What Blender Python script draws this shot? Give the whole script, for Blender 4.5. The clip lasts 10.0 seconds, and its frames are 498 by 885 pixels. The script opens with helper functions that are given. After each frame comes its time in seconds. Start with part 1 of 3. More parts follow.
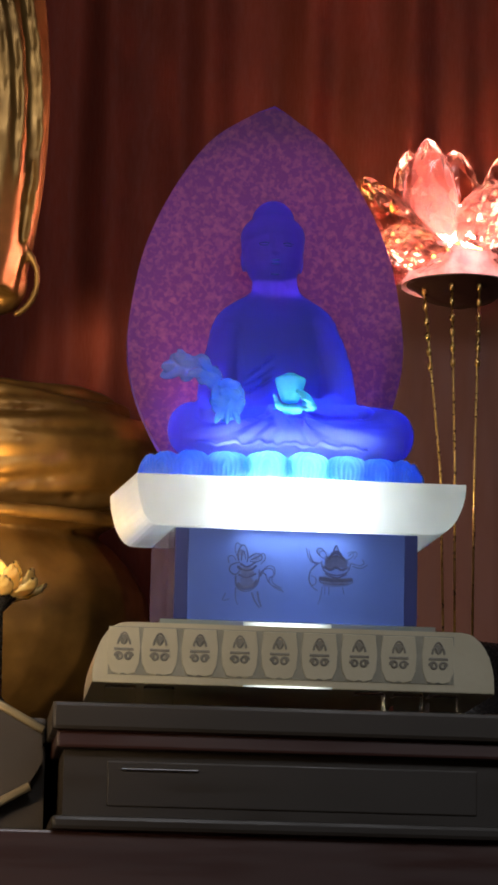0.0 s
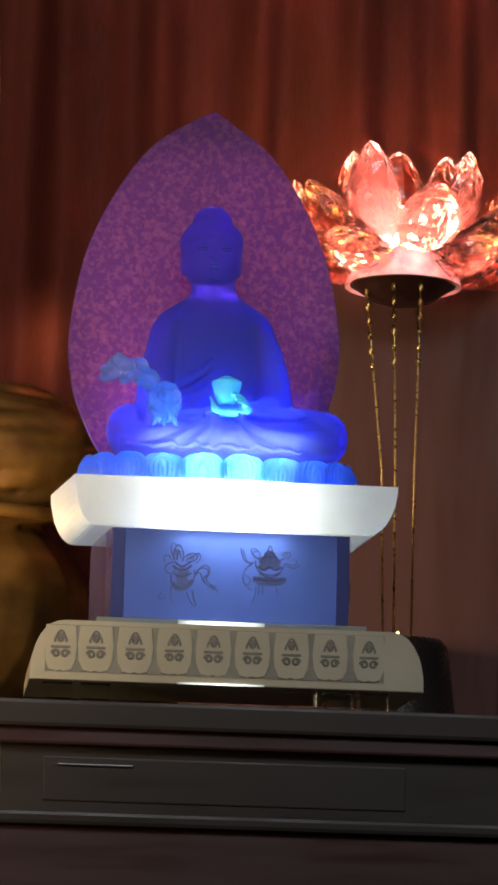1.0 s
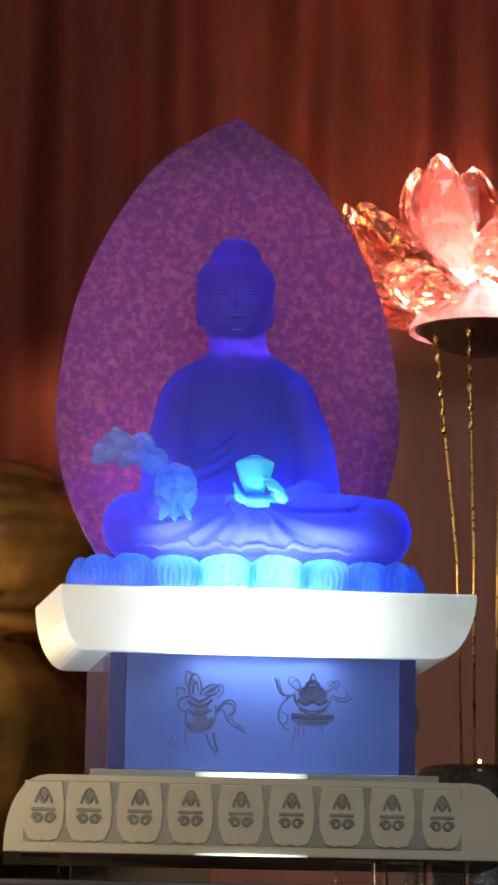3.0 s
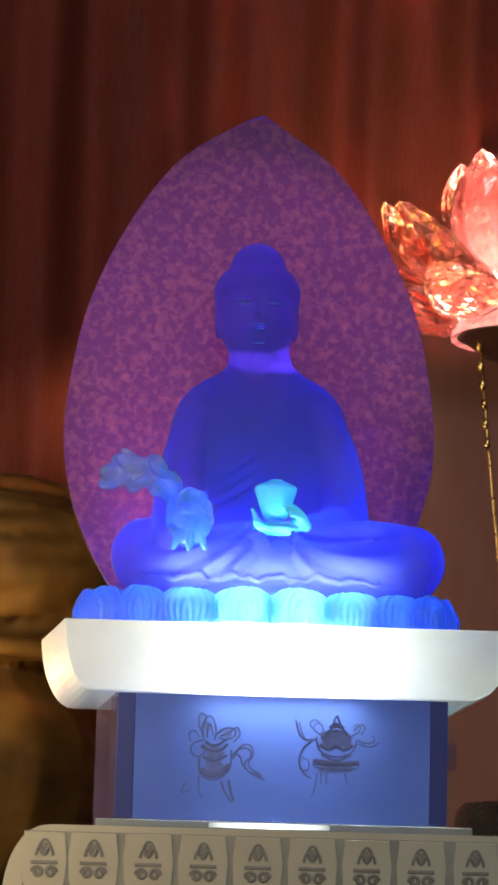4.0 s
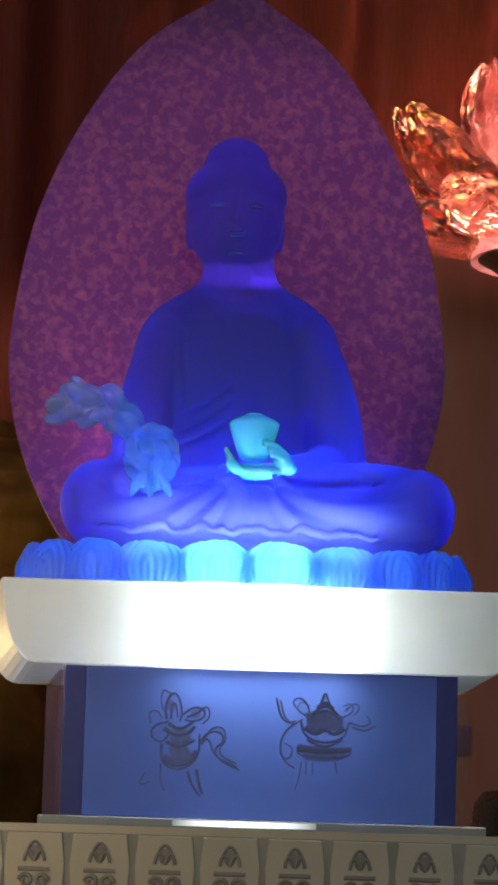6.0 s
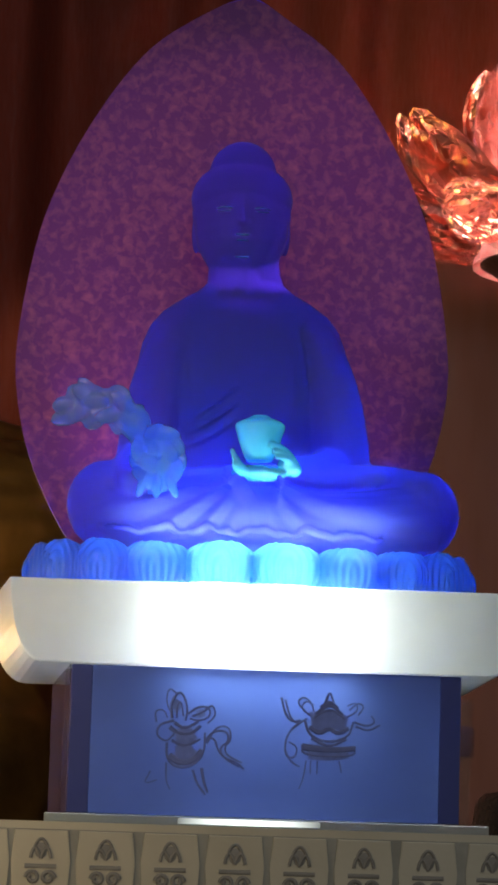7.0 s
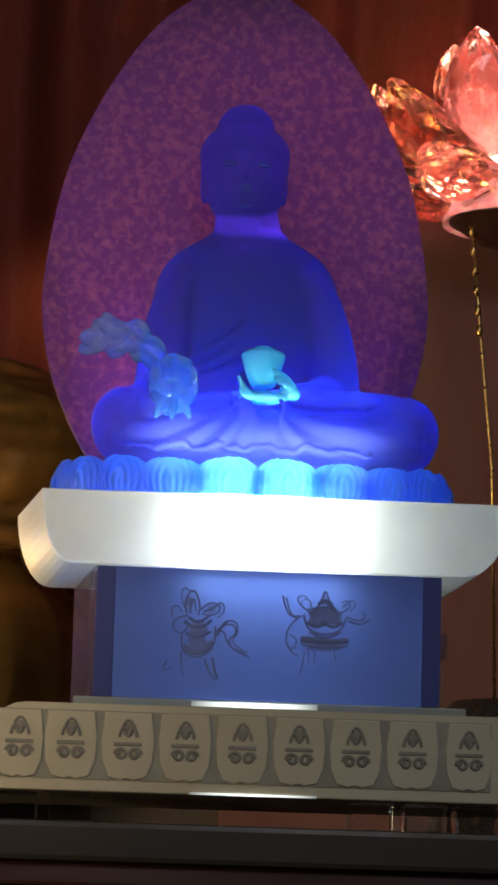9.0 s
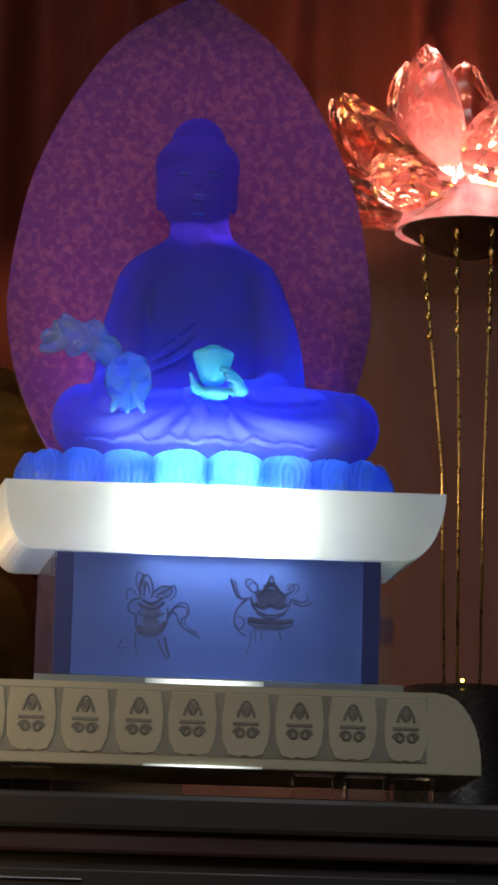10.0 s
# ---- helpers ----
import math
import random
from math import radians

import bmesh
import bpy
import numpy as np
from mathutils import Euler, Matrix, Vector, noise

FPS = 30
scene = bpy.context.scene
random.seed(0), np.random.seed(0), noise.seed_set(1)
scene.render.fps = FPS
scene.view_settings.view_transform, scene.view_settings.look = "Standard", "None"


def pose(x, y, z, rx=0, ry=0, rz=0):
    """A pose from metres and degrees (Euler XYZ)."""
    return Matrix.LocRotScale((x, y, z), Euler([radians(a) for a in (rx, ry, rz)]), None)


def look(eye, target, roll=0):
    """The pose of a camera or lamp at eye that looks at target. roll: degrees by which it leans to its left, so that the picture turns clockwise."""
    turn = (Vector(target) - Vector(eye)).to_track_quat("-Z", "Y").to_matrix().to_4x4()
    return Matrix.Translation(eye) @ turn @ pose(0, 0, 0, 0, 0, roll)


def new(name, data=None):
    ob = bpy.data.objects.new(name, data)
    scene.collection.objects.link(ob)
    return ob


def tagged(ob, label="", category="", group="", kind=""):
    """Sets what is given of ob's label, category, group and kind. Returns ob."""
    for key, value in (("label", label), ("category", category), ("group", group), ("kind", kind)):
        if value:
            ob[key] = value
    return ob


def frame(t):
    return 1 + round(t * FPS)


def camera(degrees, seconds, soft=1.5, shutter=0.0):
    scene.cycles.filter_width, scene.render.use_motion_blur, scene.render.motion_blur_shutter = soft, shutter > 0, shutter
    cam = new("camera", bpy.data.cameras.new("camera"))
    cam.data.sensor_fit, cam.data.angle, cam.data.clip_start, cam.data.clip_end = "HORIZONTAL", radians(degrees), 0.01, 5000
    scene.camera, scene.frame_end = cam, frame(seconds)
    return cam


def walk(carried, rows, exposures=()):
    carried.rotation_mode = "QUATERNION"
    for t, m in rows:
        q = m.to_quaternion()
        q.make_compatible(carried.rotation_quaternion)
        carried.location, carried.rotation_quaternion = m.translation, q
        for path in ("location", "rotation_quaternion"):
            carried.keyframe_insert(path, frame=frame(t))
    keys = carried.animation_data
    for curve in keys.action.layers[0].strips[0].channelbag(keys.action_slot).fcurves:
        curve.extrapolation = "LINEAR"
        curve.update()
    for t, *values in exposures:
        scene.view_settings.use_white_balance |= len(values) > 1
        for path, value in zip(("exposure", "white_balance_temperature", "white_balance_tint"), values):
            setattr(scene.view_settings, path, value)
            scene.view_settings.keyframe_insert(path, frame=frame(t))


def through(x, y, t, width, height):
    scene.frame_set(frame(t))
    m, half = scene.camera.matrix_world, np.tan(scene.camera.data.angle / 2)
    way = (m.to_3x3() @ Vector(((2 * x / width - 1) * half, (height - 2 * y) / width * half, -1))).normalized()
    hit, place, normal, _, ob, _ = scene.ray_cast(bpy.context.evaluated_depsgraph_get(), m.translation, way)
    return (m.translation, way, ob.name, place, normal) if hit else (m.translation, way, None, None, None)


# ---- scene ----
PATH = [
    (0, (-0.248, -2.271, -0.25), (-0.066, -0.315, 0.126), 1.2),
    (0.5, (-0.244, -2.296, -0.248), (-0.066, -0.338, 0.119), 2.0),
    (1, (-0.216, -2.326, -0.234), (-0.025, -0.367, 0.123), 1.5),
    (1.5, (-0.214, -2.337, -0.223), (-0.023, -0.377, 0.126), 1.5),
    (2, (-0.162, -2.099, -0.164), (0.009, -0.139, 0.198), 1.0),
    (2.5, (-0.148, -1.922, -0.133), (0.007, 0.035, 0.245), 0.8),
    (4, (-0.104, -1.699, -0.051), (-0.01, 0.266, 0.308), 1.4),
    (4.5, (-0.083, -1.632, -0.051), (-0.005, 0.334, 0.309), 1.4),
    (5, (-0.066, -1.525, -0.034), (0.018, 0.443, 0.314), 1.5),
    (5.5, (-0.059, -1.469, -0.022), (0.021, 0.5, 0.318), 1.5),
    (6, (-0.058, -1.434, -0.021), (0.008, 0.536, 0.318), 1.6),
    (7.5, (-0.068, -1.471, -0.04), (0.003, 0.498, 0.307), 1.8),
    (8, (-0.071, -1.518, -0.061), (0.0, 0.452, 0.275), 1.8),
    (8.5, (-0.072, -1.513, -0.061), (0.002, 0.459, 0.265), 1.8),
    (9, (-0.105, -1.62, -0.089), (0.006, 0.348, 0.248), 1.7),
    (9.5, (-0.127, -1.732, -0.125), (-0.005, 0.234, 0.223), 1.7),
    (10, (-0.081, -1.721, -0.119), (0.027, 0.245, 0.229), 1.6),
]
cam = camera(9.0, 10.0, soft=3.2)
walk(cam, [(t, look(eye, target, roll)) for t, eye, target, roll in PATH],
     [(0, 0.9), (1.5, 1.1), (2.5, 1.2), (4.5, 1.2), (6.0, 0.55), (8.0, 0.45), (10, 0.45)])

# ---- world and lights ----
world = bpy.data.worlds.new("world")
scene.world = world
world.use_nodes = True
world.node_tree.nodes["Background"].inputs["Color"].default_value = (0.30, 0.32, 0.40, 1)
world.node_tree.nodes["Background"].inputs["Strength"].default_value = 0.02


def area_lamp(name, m, sx, sy, watts, color, spread=180):
    data = bpy.data.lights.new(name, "AREA")
    data.shape, data.size, data.size_y = "RECTANGLE", sx, sy
    data.energy, data.color, data.spread = watts, color, radians(spread)
    ob = new(name, data)
    ob.matrix_world = m
    return ob


def point_lamp(name, place, watts, color, radius):
    data = bpy.data.lights.new(name, "POINT")
    data.energy, data.color, data.shadow_soft_size = watts, color, radius
    ob = new(name, data)
    ob.location = place
    return ob


CX = -0.0138         # middle of the glass figure
HALO = -0.0195       # middle of the aureole
LED = (0.72, 0.95, 1.0)
# white diodes in the frosted slab: forward, up into the figure, up into the aureole, down into the blue block; lap,
# bowl and head lamps are added
area_lamp("led_front", pose(-0.004, -0.006, 0.139, -90, 0, 0), 0.078, 0.030, 0.11, (0.93, 1.0, 0.96))
area_lamp("led_slab", pose(0.001, 0.020, 0.139, -90, 0, 0), 0.150, 0.026, 0.020, (0.90, 1.0, 0.94))
area_lamp("led_throne", pose(CX + 0.004, 0.028, 0.1605, 180, 0, 0), 0.07, 0.05, 0.24, LED)
# added lamp in mid-air that brightens the lap, no diode there
area_lamp("lap_fill", look((CX + 0.006, -0.036, 0.1770), (CX + 0.006, -0.004, 0.1960)), 0.120, 0.010, 0.062, (0.72, 1.0, 0.95), 100)
area_lamp("led_petals", pose(CX + 0.006, -0.007, 0.1590, 180, 0, 0), 0.062, 0.008, 0.045, (0.55, 1.0, 0.95))
# added lamp hidden in the bowl, for light guided up to it
point_lamp("bowl_fill", (CX + 0.0055, -0.0095, 0.226), 0.0008, (0.45, 0.95, 1.0), 0.003)
# added lamp hidden in the neck, brightens the head from within
area_lamp("head_fill", pose(CX, 0.040, 0.300, 180, 0, 0), 0.022, 0.016, 0.014, (0.50, 0.14, 1.0), 140)
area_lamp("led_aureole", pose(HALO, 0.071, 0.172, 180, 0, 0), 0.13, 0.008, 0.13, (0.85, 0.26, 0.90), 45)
# added lamp sheet standing in for the same light carried up inside the thick glass
guide = area_lamp("aureole_fill", pose(HALO, 0.0768, 0.302, -90, 0, 0), 0.196, 0.275, 0.0215, (0.86, 0.38, 0.62))
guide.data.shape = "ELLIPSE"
area_lamp("led_block", pose(-0.002, -0.004, 0.1180, 0, 0, 0), 0.08, 0.010, 0.027, LED)
# lotus lamp bulb, small lotus candle, and two unseen fill lamps added for robe and room
point_lamp("lotus_bulb", (0.187, 0.42, 0.456), 8.0, (1.0, 0.38, 0.34), 0.010)
# second lamp added to lift the glow of the crystal rim
point_lamp("lotus_rim_fill", (0.187, 0.42, 0.429), 0.09, (1.0, 0.60, 0.58), 0.008)
point_lamp("small_lotus_bulb", (-0.213, 0.20, 0.115), 0.7, (1.0, 0.62, 0.22), 0.005)
area_lamp("robe_fill", look((-0.85, -0.50, 0.10), (-0.22, 0.38, 0.13)), 0.35, 0.30, 1.2, (1.0, 0.74, 0.46), 46)
area_lamp("room_fill", look((0.3, -2.6, 1.7), (0.0, 0.3, 0.1)), 1.6, 0.9, 22.0, (0.94, 0.95, 1.0))

# ---- materials ----


def material(name):
    m = bpy.data.materials.new(name)
    m.use_nodes = True
    m.node_tree.nodes.clear()
    return m, m.node_tree.nodes, m.node_tree.links


def noise_color(n, l, a, b, scale, detail=4, lo=0.35, hi=0.65, stretch=(1, 1, 1), warp=0.0):
    tc = n.new("ShaderNodeTexCoord")
    mp = n.new("ShaderNodeMapping")
    mp.inputs["Scale"].default_value = stretch
    l.new(tc.outputs["Object"], mp.inputs["Vector"])
    tx = n.new("ShaderNodeTexNoise")
    tx.inputs["Scale"].default_value, tx.inputs["Detail"].default_value = scale, detail
    tx.inputs["Distortion"].default_value = warp
    l.new(mp.outputs["Vector"], tx.inputs["Vector"])
    ramp = n.new("ShaderNodeValToRGB")
    ramp.color_ramp.elements[0].position, ramp.color_ramp.elements[1].position = lo, hi
    ramp.color_ramp.elements[0].color, ramp.color_ramp.elements[1].color = (*a, 1), (*b, 1)
    l.new(tx.outputs["Fac"], ramp.inputs["Fac"])
    return ramp.outputs["Color"], tx.outputs["Fac"]


def solid(name, a, b=None, rough=0.5, metal=0.0, scale=30, bump=0.2, fine=300, stretch=(1, 1, 1), coat=0.0, spec=0.5):
    m, n, l = material(name)
    out, p = n.new("ShaderNodeOutputMaterial"), n.new("ShaderNodeBsdfPrincipled")
    col, _ = noise_color(n, l, a, b or tuple(0.75 * c for c in a), scale, stretch=stretch)
    l.new(col, p.inputs["Base Color"])
    p.inputs["Metallic"].default_value = metal
    p.inputs["Coat Weight"].default_value = coat
    p.inputs["Specular IOR Level"].default_value = spec
    r2, fac = noise_color(n, l, (rough * 0.75,) * 3, (min(1, rough * 1.3),) * 3, fine, 3, 0.3, 0.7, stretch)
    l.new(r2, p.inputs["Roughness"])
    bp = n.new("ShaderNodeBump")
    bp.inputs["Strength"].default_value, bp.inputs["Distance"].default_value = bump, 0.001
    l.new(fac, bp.inputs["Height"])
    l.new(bp.outputs["Normal"], p.inputs["Normal"])
    l.new(p.outputs["BSDF"], out.inputs["Surface"])
    return m


def cast_glass(name, a, b, through=0.6, gloss=0.15, rough=0.3, scale=60, bump=0.15, bscale=400, lo=0.35, hi=0.65, clear=0.0, warp=0.0, glass=0.0):
    """Cloudy cast glass: light from within comes through its skin."""
    m, n, l = material(name)
    out = n.new("ShaderNodeOutputMaterial")
    d, t, g = n.new("ShaderNodeBsdfDiffuse"), n.new("ShaderNodeBsdfTranslucent"), n.new("ShaderNodeBsdfGlossy")
    col, _ = noise_color(n, l, a, b, scale, 5 if not warp else 2.5, lo, hi, warp=warp)
    _, fac = noise_color(n, l, (0, 0, 0), (1, 1, 1), bscale, 3, warp=warp)
    bp = n.new("ShaderNodeBump")
    bp.inputs["Strength"].default_value, bp.inputs["Distance"].default_value = bump, 0.002
    l.new(fac, bp.inputs["Height"])
    for s in (d, t):
        l.new(col, s.inputs["Color"])
        l.new(bp.outputs["Normal"], s.inputs["Normal"])
    l.new(bp.outputs["Normal"], g.inputs["Normal"])
    g.inputs["Roughness"].default_value = rough
    mx, mg, fr = n.new("ShaderNodeMixShader"), n.new("ShaderNodeMixShader"), n.new("ShaderNodeFresnel")
    mx.inputs["Fac"].default_value = through
    l.new(d.outputs["BSDF"], mx.inputs[1])
    l.new(t.outputs["BSDF"], mx.inputs[2])
    fr.inputs["IOR"].default_value = 1.0 + gloss * 3
    l.new(fr.outputs["Fac"], mg.inputs["Fac"])
    l.new(mx.outputs["Shader"], mg.inputs[1])
    l.new(g.outputs["BSDF"], mg.inputs[2])
    last = mg.outputs["Shader"]
    if glass:
        p, mp = n.new("ShaderNodeBsdfPrincipled"), n.new("ShaderNodeMixShader")
        p.inputs["Base Color"].default_value = (0.34, 0.30, 1.0, 1)
        p.inputs["Roughness"].default_value, p.inputs["Transmission Weight"].default_value, p.inputs["IOR"].default_value = 0.62, 1.0, 1.18
        l.new(bp.outputs["Normal"], p.inputs["Normal"])
        mp.inputs["Fac"].default_value = glass
        l.new(last, mp.inputs[1])
        l.new(p.outputs["BSDF"], mp.inputs[2])
        last = mp.outputs["Shader"]
    if clear:
        tr, mc = n.new("ShaderNodeBsdfTransparent"), n.new("ShaderNodeMixShader")
        mc.inputs["Fac"].default_value = clear
        l.new(last, mc.inputs[1])
        l.new(tr.outputs["BSDF"], mc.inputs[2])
        last = mc.outputs["Shader"]
    l.new(last, out.inputs["Surface"])
    return m


def clear_glass(name, color=(0.95, 0.97, 0.95), rough=0.02):
    m, n, l = material(name)
    out, p = n.new("ShaderNodeOutputMaterial"), n.new("ShaderNodeBsdfPrincipled")
    p.inputs["Base Color"].default_value = (*color, 1)
    p.inputs["Roughness"].default_value = rough
    p.inputs["Transmission Weight"].default_value = 1.0
    p.inputs["IOR"].default_value = 1.3
    l.new(p.outputs["BSDF"], out.inputs["Surface"])
    return m


def glowing(name, color, strength):
    m, n, l = material(name)
    out, e = n.new("ShaderNodeOutputMaterial"), n.new("ShaderNodeEmission")
    e.inputs["Color"].default_value, e.inputs["Strength"].default_value = (*color, 1), strength
    l.new(e.outputs["Emission"], out.inputs["Surface"])
    return m


BLUE = cast_glass("blue_cast_glass", (0.15, 0.18, 0.84), (0.18, 0.21, 0.88), 0.72, 0.03, 0.55, 40, 0.05, 250, glass=0.5)
RIM = cast_glass("polished_rim_glass", (0.24, 0.13, 0.92), (0.28, 0.16, 0.95), 0.85, 0.12, 0.2, 40, 0.05)
# glass of an added inner core that darkens the chest
CORE = cast_glass("dark_core_glass", (0.10, 0.05, 0.20), (0.13, 0.07, 0.24), 0.3, 0.05, 0.5, 30, 0.05)
SPRIG = cast_glass("sprig_glass", (0.08, 0.34, 0.95), (0.14, 0.46, 0.97), 0.65, 0.2, 0.12, 80, 0.2, 200, clear=0.55)
# bowl glass: cyan of the diode light put into its colour
LITCYAN = cast_glass("lit_cyan_glass", (0.12, 0.72, 0.92), (0.20, 0.80, 0.95), 0.5, 0.15, 0.2, 60, 0.1, 300)
THRONE = cast_glass("throne_glass", (0.12, 0.31, 0.90), (0.18, 0.40, 0.93), 0.7, 0.12, 0.3, 40, 0.1, 300)
AUREOLE = cast_glass("aureole_glass", (0.26, 0.10, 0.37), (0.52, 0.21, 0.40), 0.80, 0.06, 0.45, 230, 0.16, 200, 0.43, 0.76, warp=0.45)
FROST = cast_glass("frosted_acrylic", (0.78, 0.80, 0.76), (0.84, 0.86, 0.82), 0.5, 0.05, 0.5, 30, 0.05, 200)
PLINTH = cast_glass("frosted_plinth", (0.58, 0.53, 0.37), (0.64, 0.59, 0.43), 0.35, 0.12, 0.4, 25, 0.08, 300)
BLOCK = cast_glass("blue_block", (0.14, 0.20, 0.54), (0.17, 0.24, 0.60), 0.6, 0.12, 0.2, 12, 0.03, 200)
CLEAR = clear_glass("clear_glass")
# shade of the gaps between the plinth petals, put into a grey
SHADOWED = solid("shaded_backing", (0.27, 0.26, 0.20), rough=0.7)
FOOT = cast_glass("polished_acrylic", (0.7, 0.72, 0.7), (0.8, 0.82, 0.8), 0.5, 0.3, 0.05, 50, 0.02, clear=0.9)
CASING = cast_glass("casing_acrylic", (0.22, 0.18, 0.40), (0.28, 0.23, 0.46), 0.5, 0.25, 0.04, 30, 0.02, clear=0.55)
PLATE = cast_glass("plate_acrylic", (0.62, 0.74, 0.66), (0.72, 0.82, 0.76), 0.5, 0.25, 0.05, 40, 0.02, clear=0.45)
# block glass with the dark refraction of its side walls in the colour
BLOCKEDGE = cast_glass("refraction_edge_glass", (0.11, 0.14, 0.42), (0.14, 0.17, 0.48), 0.6, 0.12, 0.2, 12, 0.03, 200)
ENGRAVE = solid("engraved_line", (0.22, 0.205, 0.165), rough=0.7)
BLUELINE = solid("painted_blue_line", (0.105, 0.145, 0.37), rough=0.6)
BLUEWASH = solid("painted_blue_wash", (0.095, 0.14, 0.39), (0.12, 0.175, 0.48), rough=0.6, scale=200)
GOLD = solid("gilded_metal", (0.27, 0.15, 0.040), (0.15, 0.080, 0.022), 0.40, 0.75, 25, 0.06, 60)
BRASS = solid("brass", (0.50, 0.34, 0.12), (0.36, 0.23, 0.07), 0.3, 1.0, 80, 0.01)
LACQUER = solid("black_lacquer", (0.024, 0.019, 0.015), (0.034, 0.026, 0.019), 0.45, 0, 12, 0.1, 60, (0.2, 1, 1), 0.0, 0.3)
# dark colour of the board that imitates shade on the curtain
SHADEBOARD = solid("shade_board", (0.085, 0.036, 0.030), (0.060, 0.025, 0.021), 0.65, 0, 14, 0.15, 80, (1, 1, 0.15), 0, 0.2)
REDWOOD = solid("red_lacquered_wood", (0.048, 0.017, 0.012), (0.030, 0.011, 0.009), 0.4, 0, 14, 0.15, 80, (0.12, 1, 1), 0.2)
CLOTH = solid("red_curtain_cloth", (0.19, 0.034, 0.018), (0.11, 0.020, 0.010), 0.85, 0, 14, 0.3, 500, (1, 1, 0.15), 0, 0.2)
PLASTER = solid("dark_plaster", (0.10, 0.07, 0.06), rough=0.8)
RING = cast_glass("pink_white_crystal", (0.95, 0.42, 0.42), (1.0, 0.72, 0.68), 0.5, 0.3, 0.08, 60, 0.8, 90, 0.4, 0.6)
YPETAL = cast_glass("yellow_lotus_glass", (0.95, 0.70, 0.25), (1.0, 0.82, 0.40), 0.6, 0.15, 0.2, 60)
BULB = glowing("bulb_glow", (1.0, 0.66, 0.52), 60)
# glow of the beads added for sparkle in the crystal petals
SPARKLE = glowing("pink_sparkle_glow", (1.0, 0.66, 0.66), 32)
BEAD = glowing("yellow_diode_glow", (1.0, 0.62, 0.10), 16)
YBULB = glowing("yellow_bulb_glow", (1.0, 0.75, 0.30), 12)
STAR = glowing("pilot_light", (1.0, 0.70, 0.12), 6)
DIODE = glowing("diode_strip_glow", (0.92, 1.0, 0.95), 1.6)


def fade_ends(m, middle, reach, peak):
    """The strip glows most at its middle and dies away to both ends."""
    n, l = m.node_tree.nodes, m.node_tree.links
    tc, sp, sub, ab, mr = n.new("ShaderNodeTexCoord"), n.new("ShaderNodeSeparateXYZ"), n.new("ShaderNodeMath"), n.new("ShaderNodeMath"), n.new("ShaderNodeMapRange")
    sub.operation, ab.operation = "SUBTRACT", "ABSOLUTE"
    sub.inputs[1].default_value = middle
    mr.inputs["From Min"].default_value, mr.inputs["From Max"].default_value = 0.0, reach
    mr.inputs["To Min"].default_value, mr.inputs["To Max"].default_value = peak, 0.08
    l.new(tc.outputs["Object"], sp.inputs["Vector"])
    l.new(sp.outputs["X"], sub.inputs[0])
    l.new(sub.outputs["Value"], ab.inputs[0])
    l.new(ab.outputs["Value"], mr.inputs["Value"])
    l.new(mr.outputs["Result"], n["Emission"].inputs["Strength"])


fade_ends(DIODE, -0.008, 0.034, 1.8)
GLOSSY = solid("glossy_black_lacquer", (0.016, 0.014, 0.014), (0.022, 0.018, 0.017), 0.35, 0, 12, 0.05, 60, (0.2, 1, 1), 0.4)
PALEWOOD = solid("pale_wood", (0.34, 0.27, 0.15), (0.26, 0.20, 0.11), 0.5, 0, 20, 0.1, 90)
BLACK = solid("black_enamel", (0.012, 0.011, 0.011), rough=0.25)


def petal_glass():
    """Pink crystal that bends light and also carries the bulb's glow."""
    m, n, l = material("pink_crystal")
    out = n.new("ShaderNodeOutputMaterial")
    p, t, mx = n.new("ShaderNodeBsdfPrincipled"), n.new("ShaderNodeBsdfTranslucent"), n.new("ShaderNodeMixShader")
    col, fac = noise_color(n, l, (1.0, 0.76, 0.74), (1.0, 0.92, 0.93), 45, 3, 0.4, 0.6)
    l.new(col, p.inputs["Base Color"])
    p.inputs["Roughness"].default_value = 0.04
    p.inputs["Transmission Weight"].default_value = 1.0
    p.inputs["IOR"].default_value = 1.45
    t.inputs["Color"].default_value = (1.0, 0.52, 0.50, 1)
    oi, tint = n.new("ShaderNodeObjectInfo"), n.new("ShaderNodeMixRGB")
    tint.inputs[1].default_value = (1.0, 0.62, 0.36, 1)
    l.new(oi.outputs["Random"], tint.inputs["Fac"])
    l.new(col, tint.inputs[2])
    l.new(tint.outputs["Color"], p.inputs["Base Color"])
    mx.inputs["Fac"].default_value = 0.026
    l.new(p.outputs["BSDF"], mx.inputs[1])
    l.new(t.outputs["BSDF"], mx.inputs[2])
    tc, vo, bp = n.new("ShaderNodeTexCoord"), n.new("ShaderNodeTexVoronoi"), n.new("ShaderNodeBump")
    vo.inputs["Scale"].default_value = 48
    bp.inputs["Strength"].default_value, bp.inputs["Distance"].default_value = 0.08, 0.003
    l.new(tc.outputs["Object"], vo.inputs["Vector"])
    l.new(vo.outputs["Distance"], bp.inputs["Height"])
    l.new(bp.outputs["Normal"], p.inputs["Normal"])
    l.new(mx.outputs["Shader"], out.inputs["Surface"])
    return m


PETAL = petal_glass()

# ---- mesh helpers ----


def mesh_of(bm, name, mats, smooth=True):
    me = bpy.data.meshes.new(name)
    bmesh.ops.recalc_face_normals(bm, faces=bm.faces[:])
    bm.to_mesh(me)
    bm.free()
    for m in mats if isinstance(mats, (list, tuple)) else (mats,):
        me.materials.append(m)
    me.polygons.foreach_set("use_smooth", [smooth] * len(me.polygons))
    return me


def part(name, bm, mat, parent=None, label="", smooth=False):
    ob = new(name, mesh_of(bm, name, mat, smooth))
    if parent:
        ob.parent = parent
    return tagged(ob, label) if label else ob


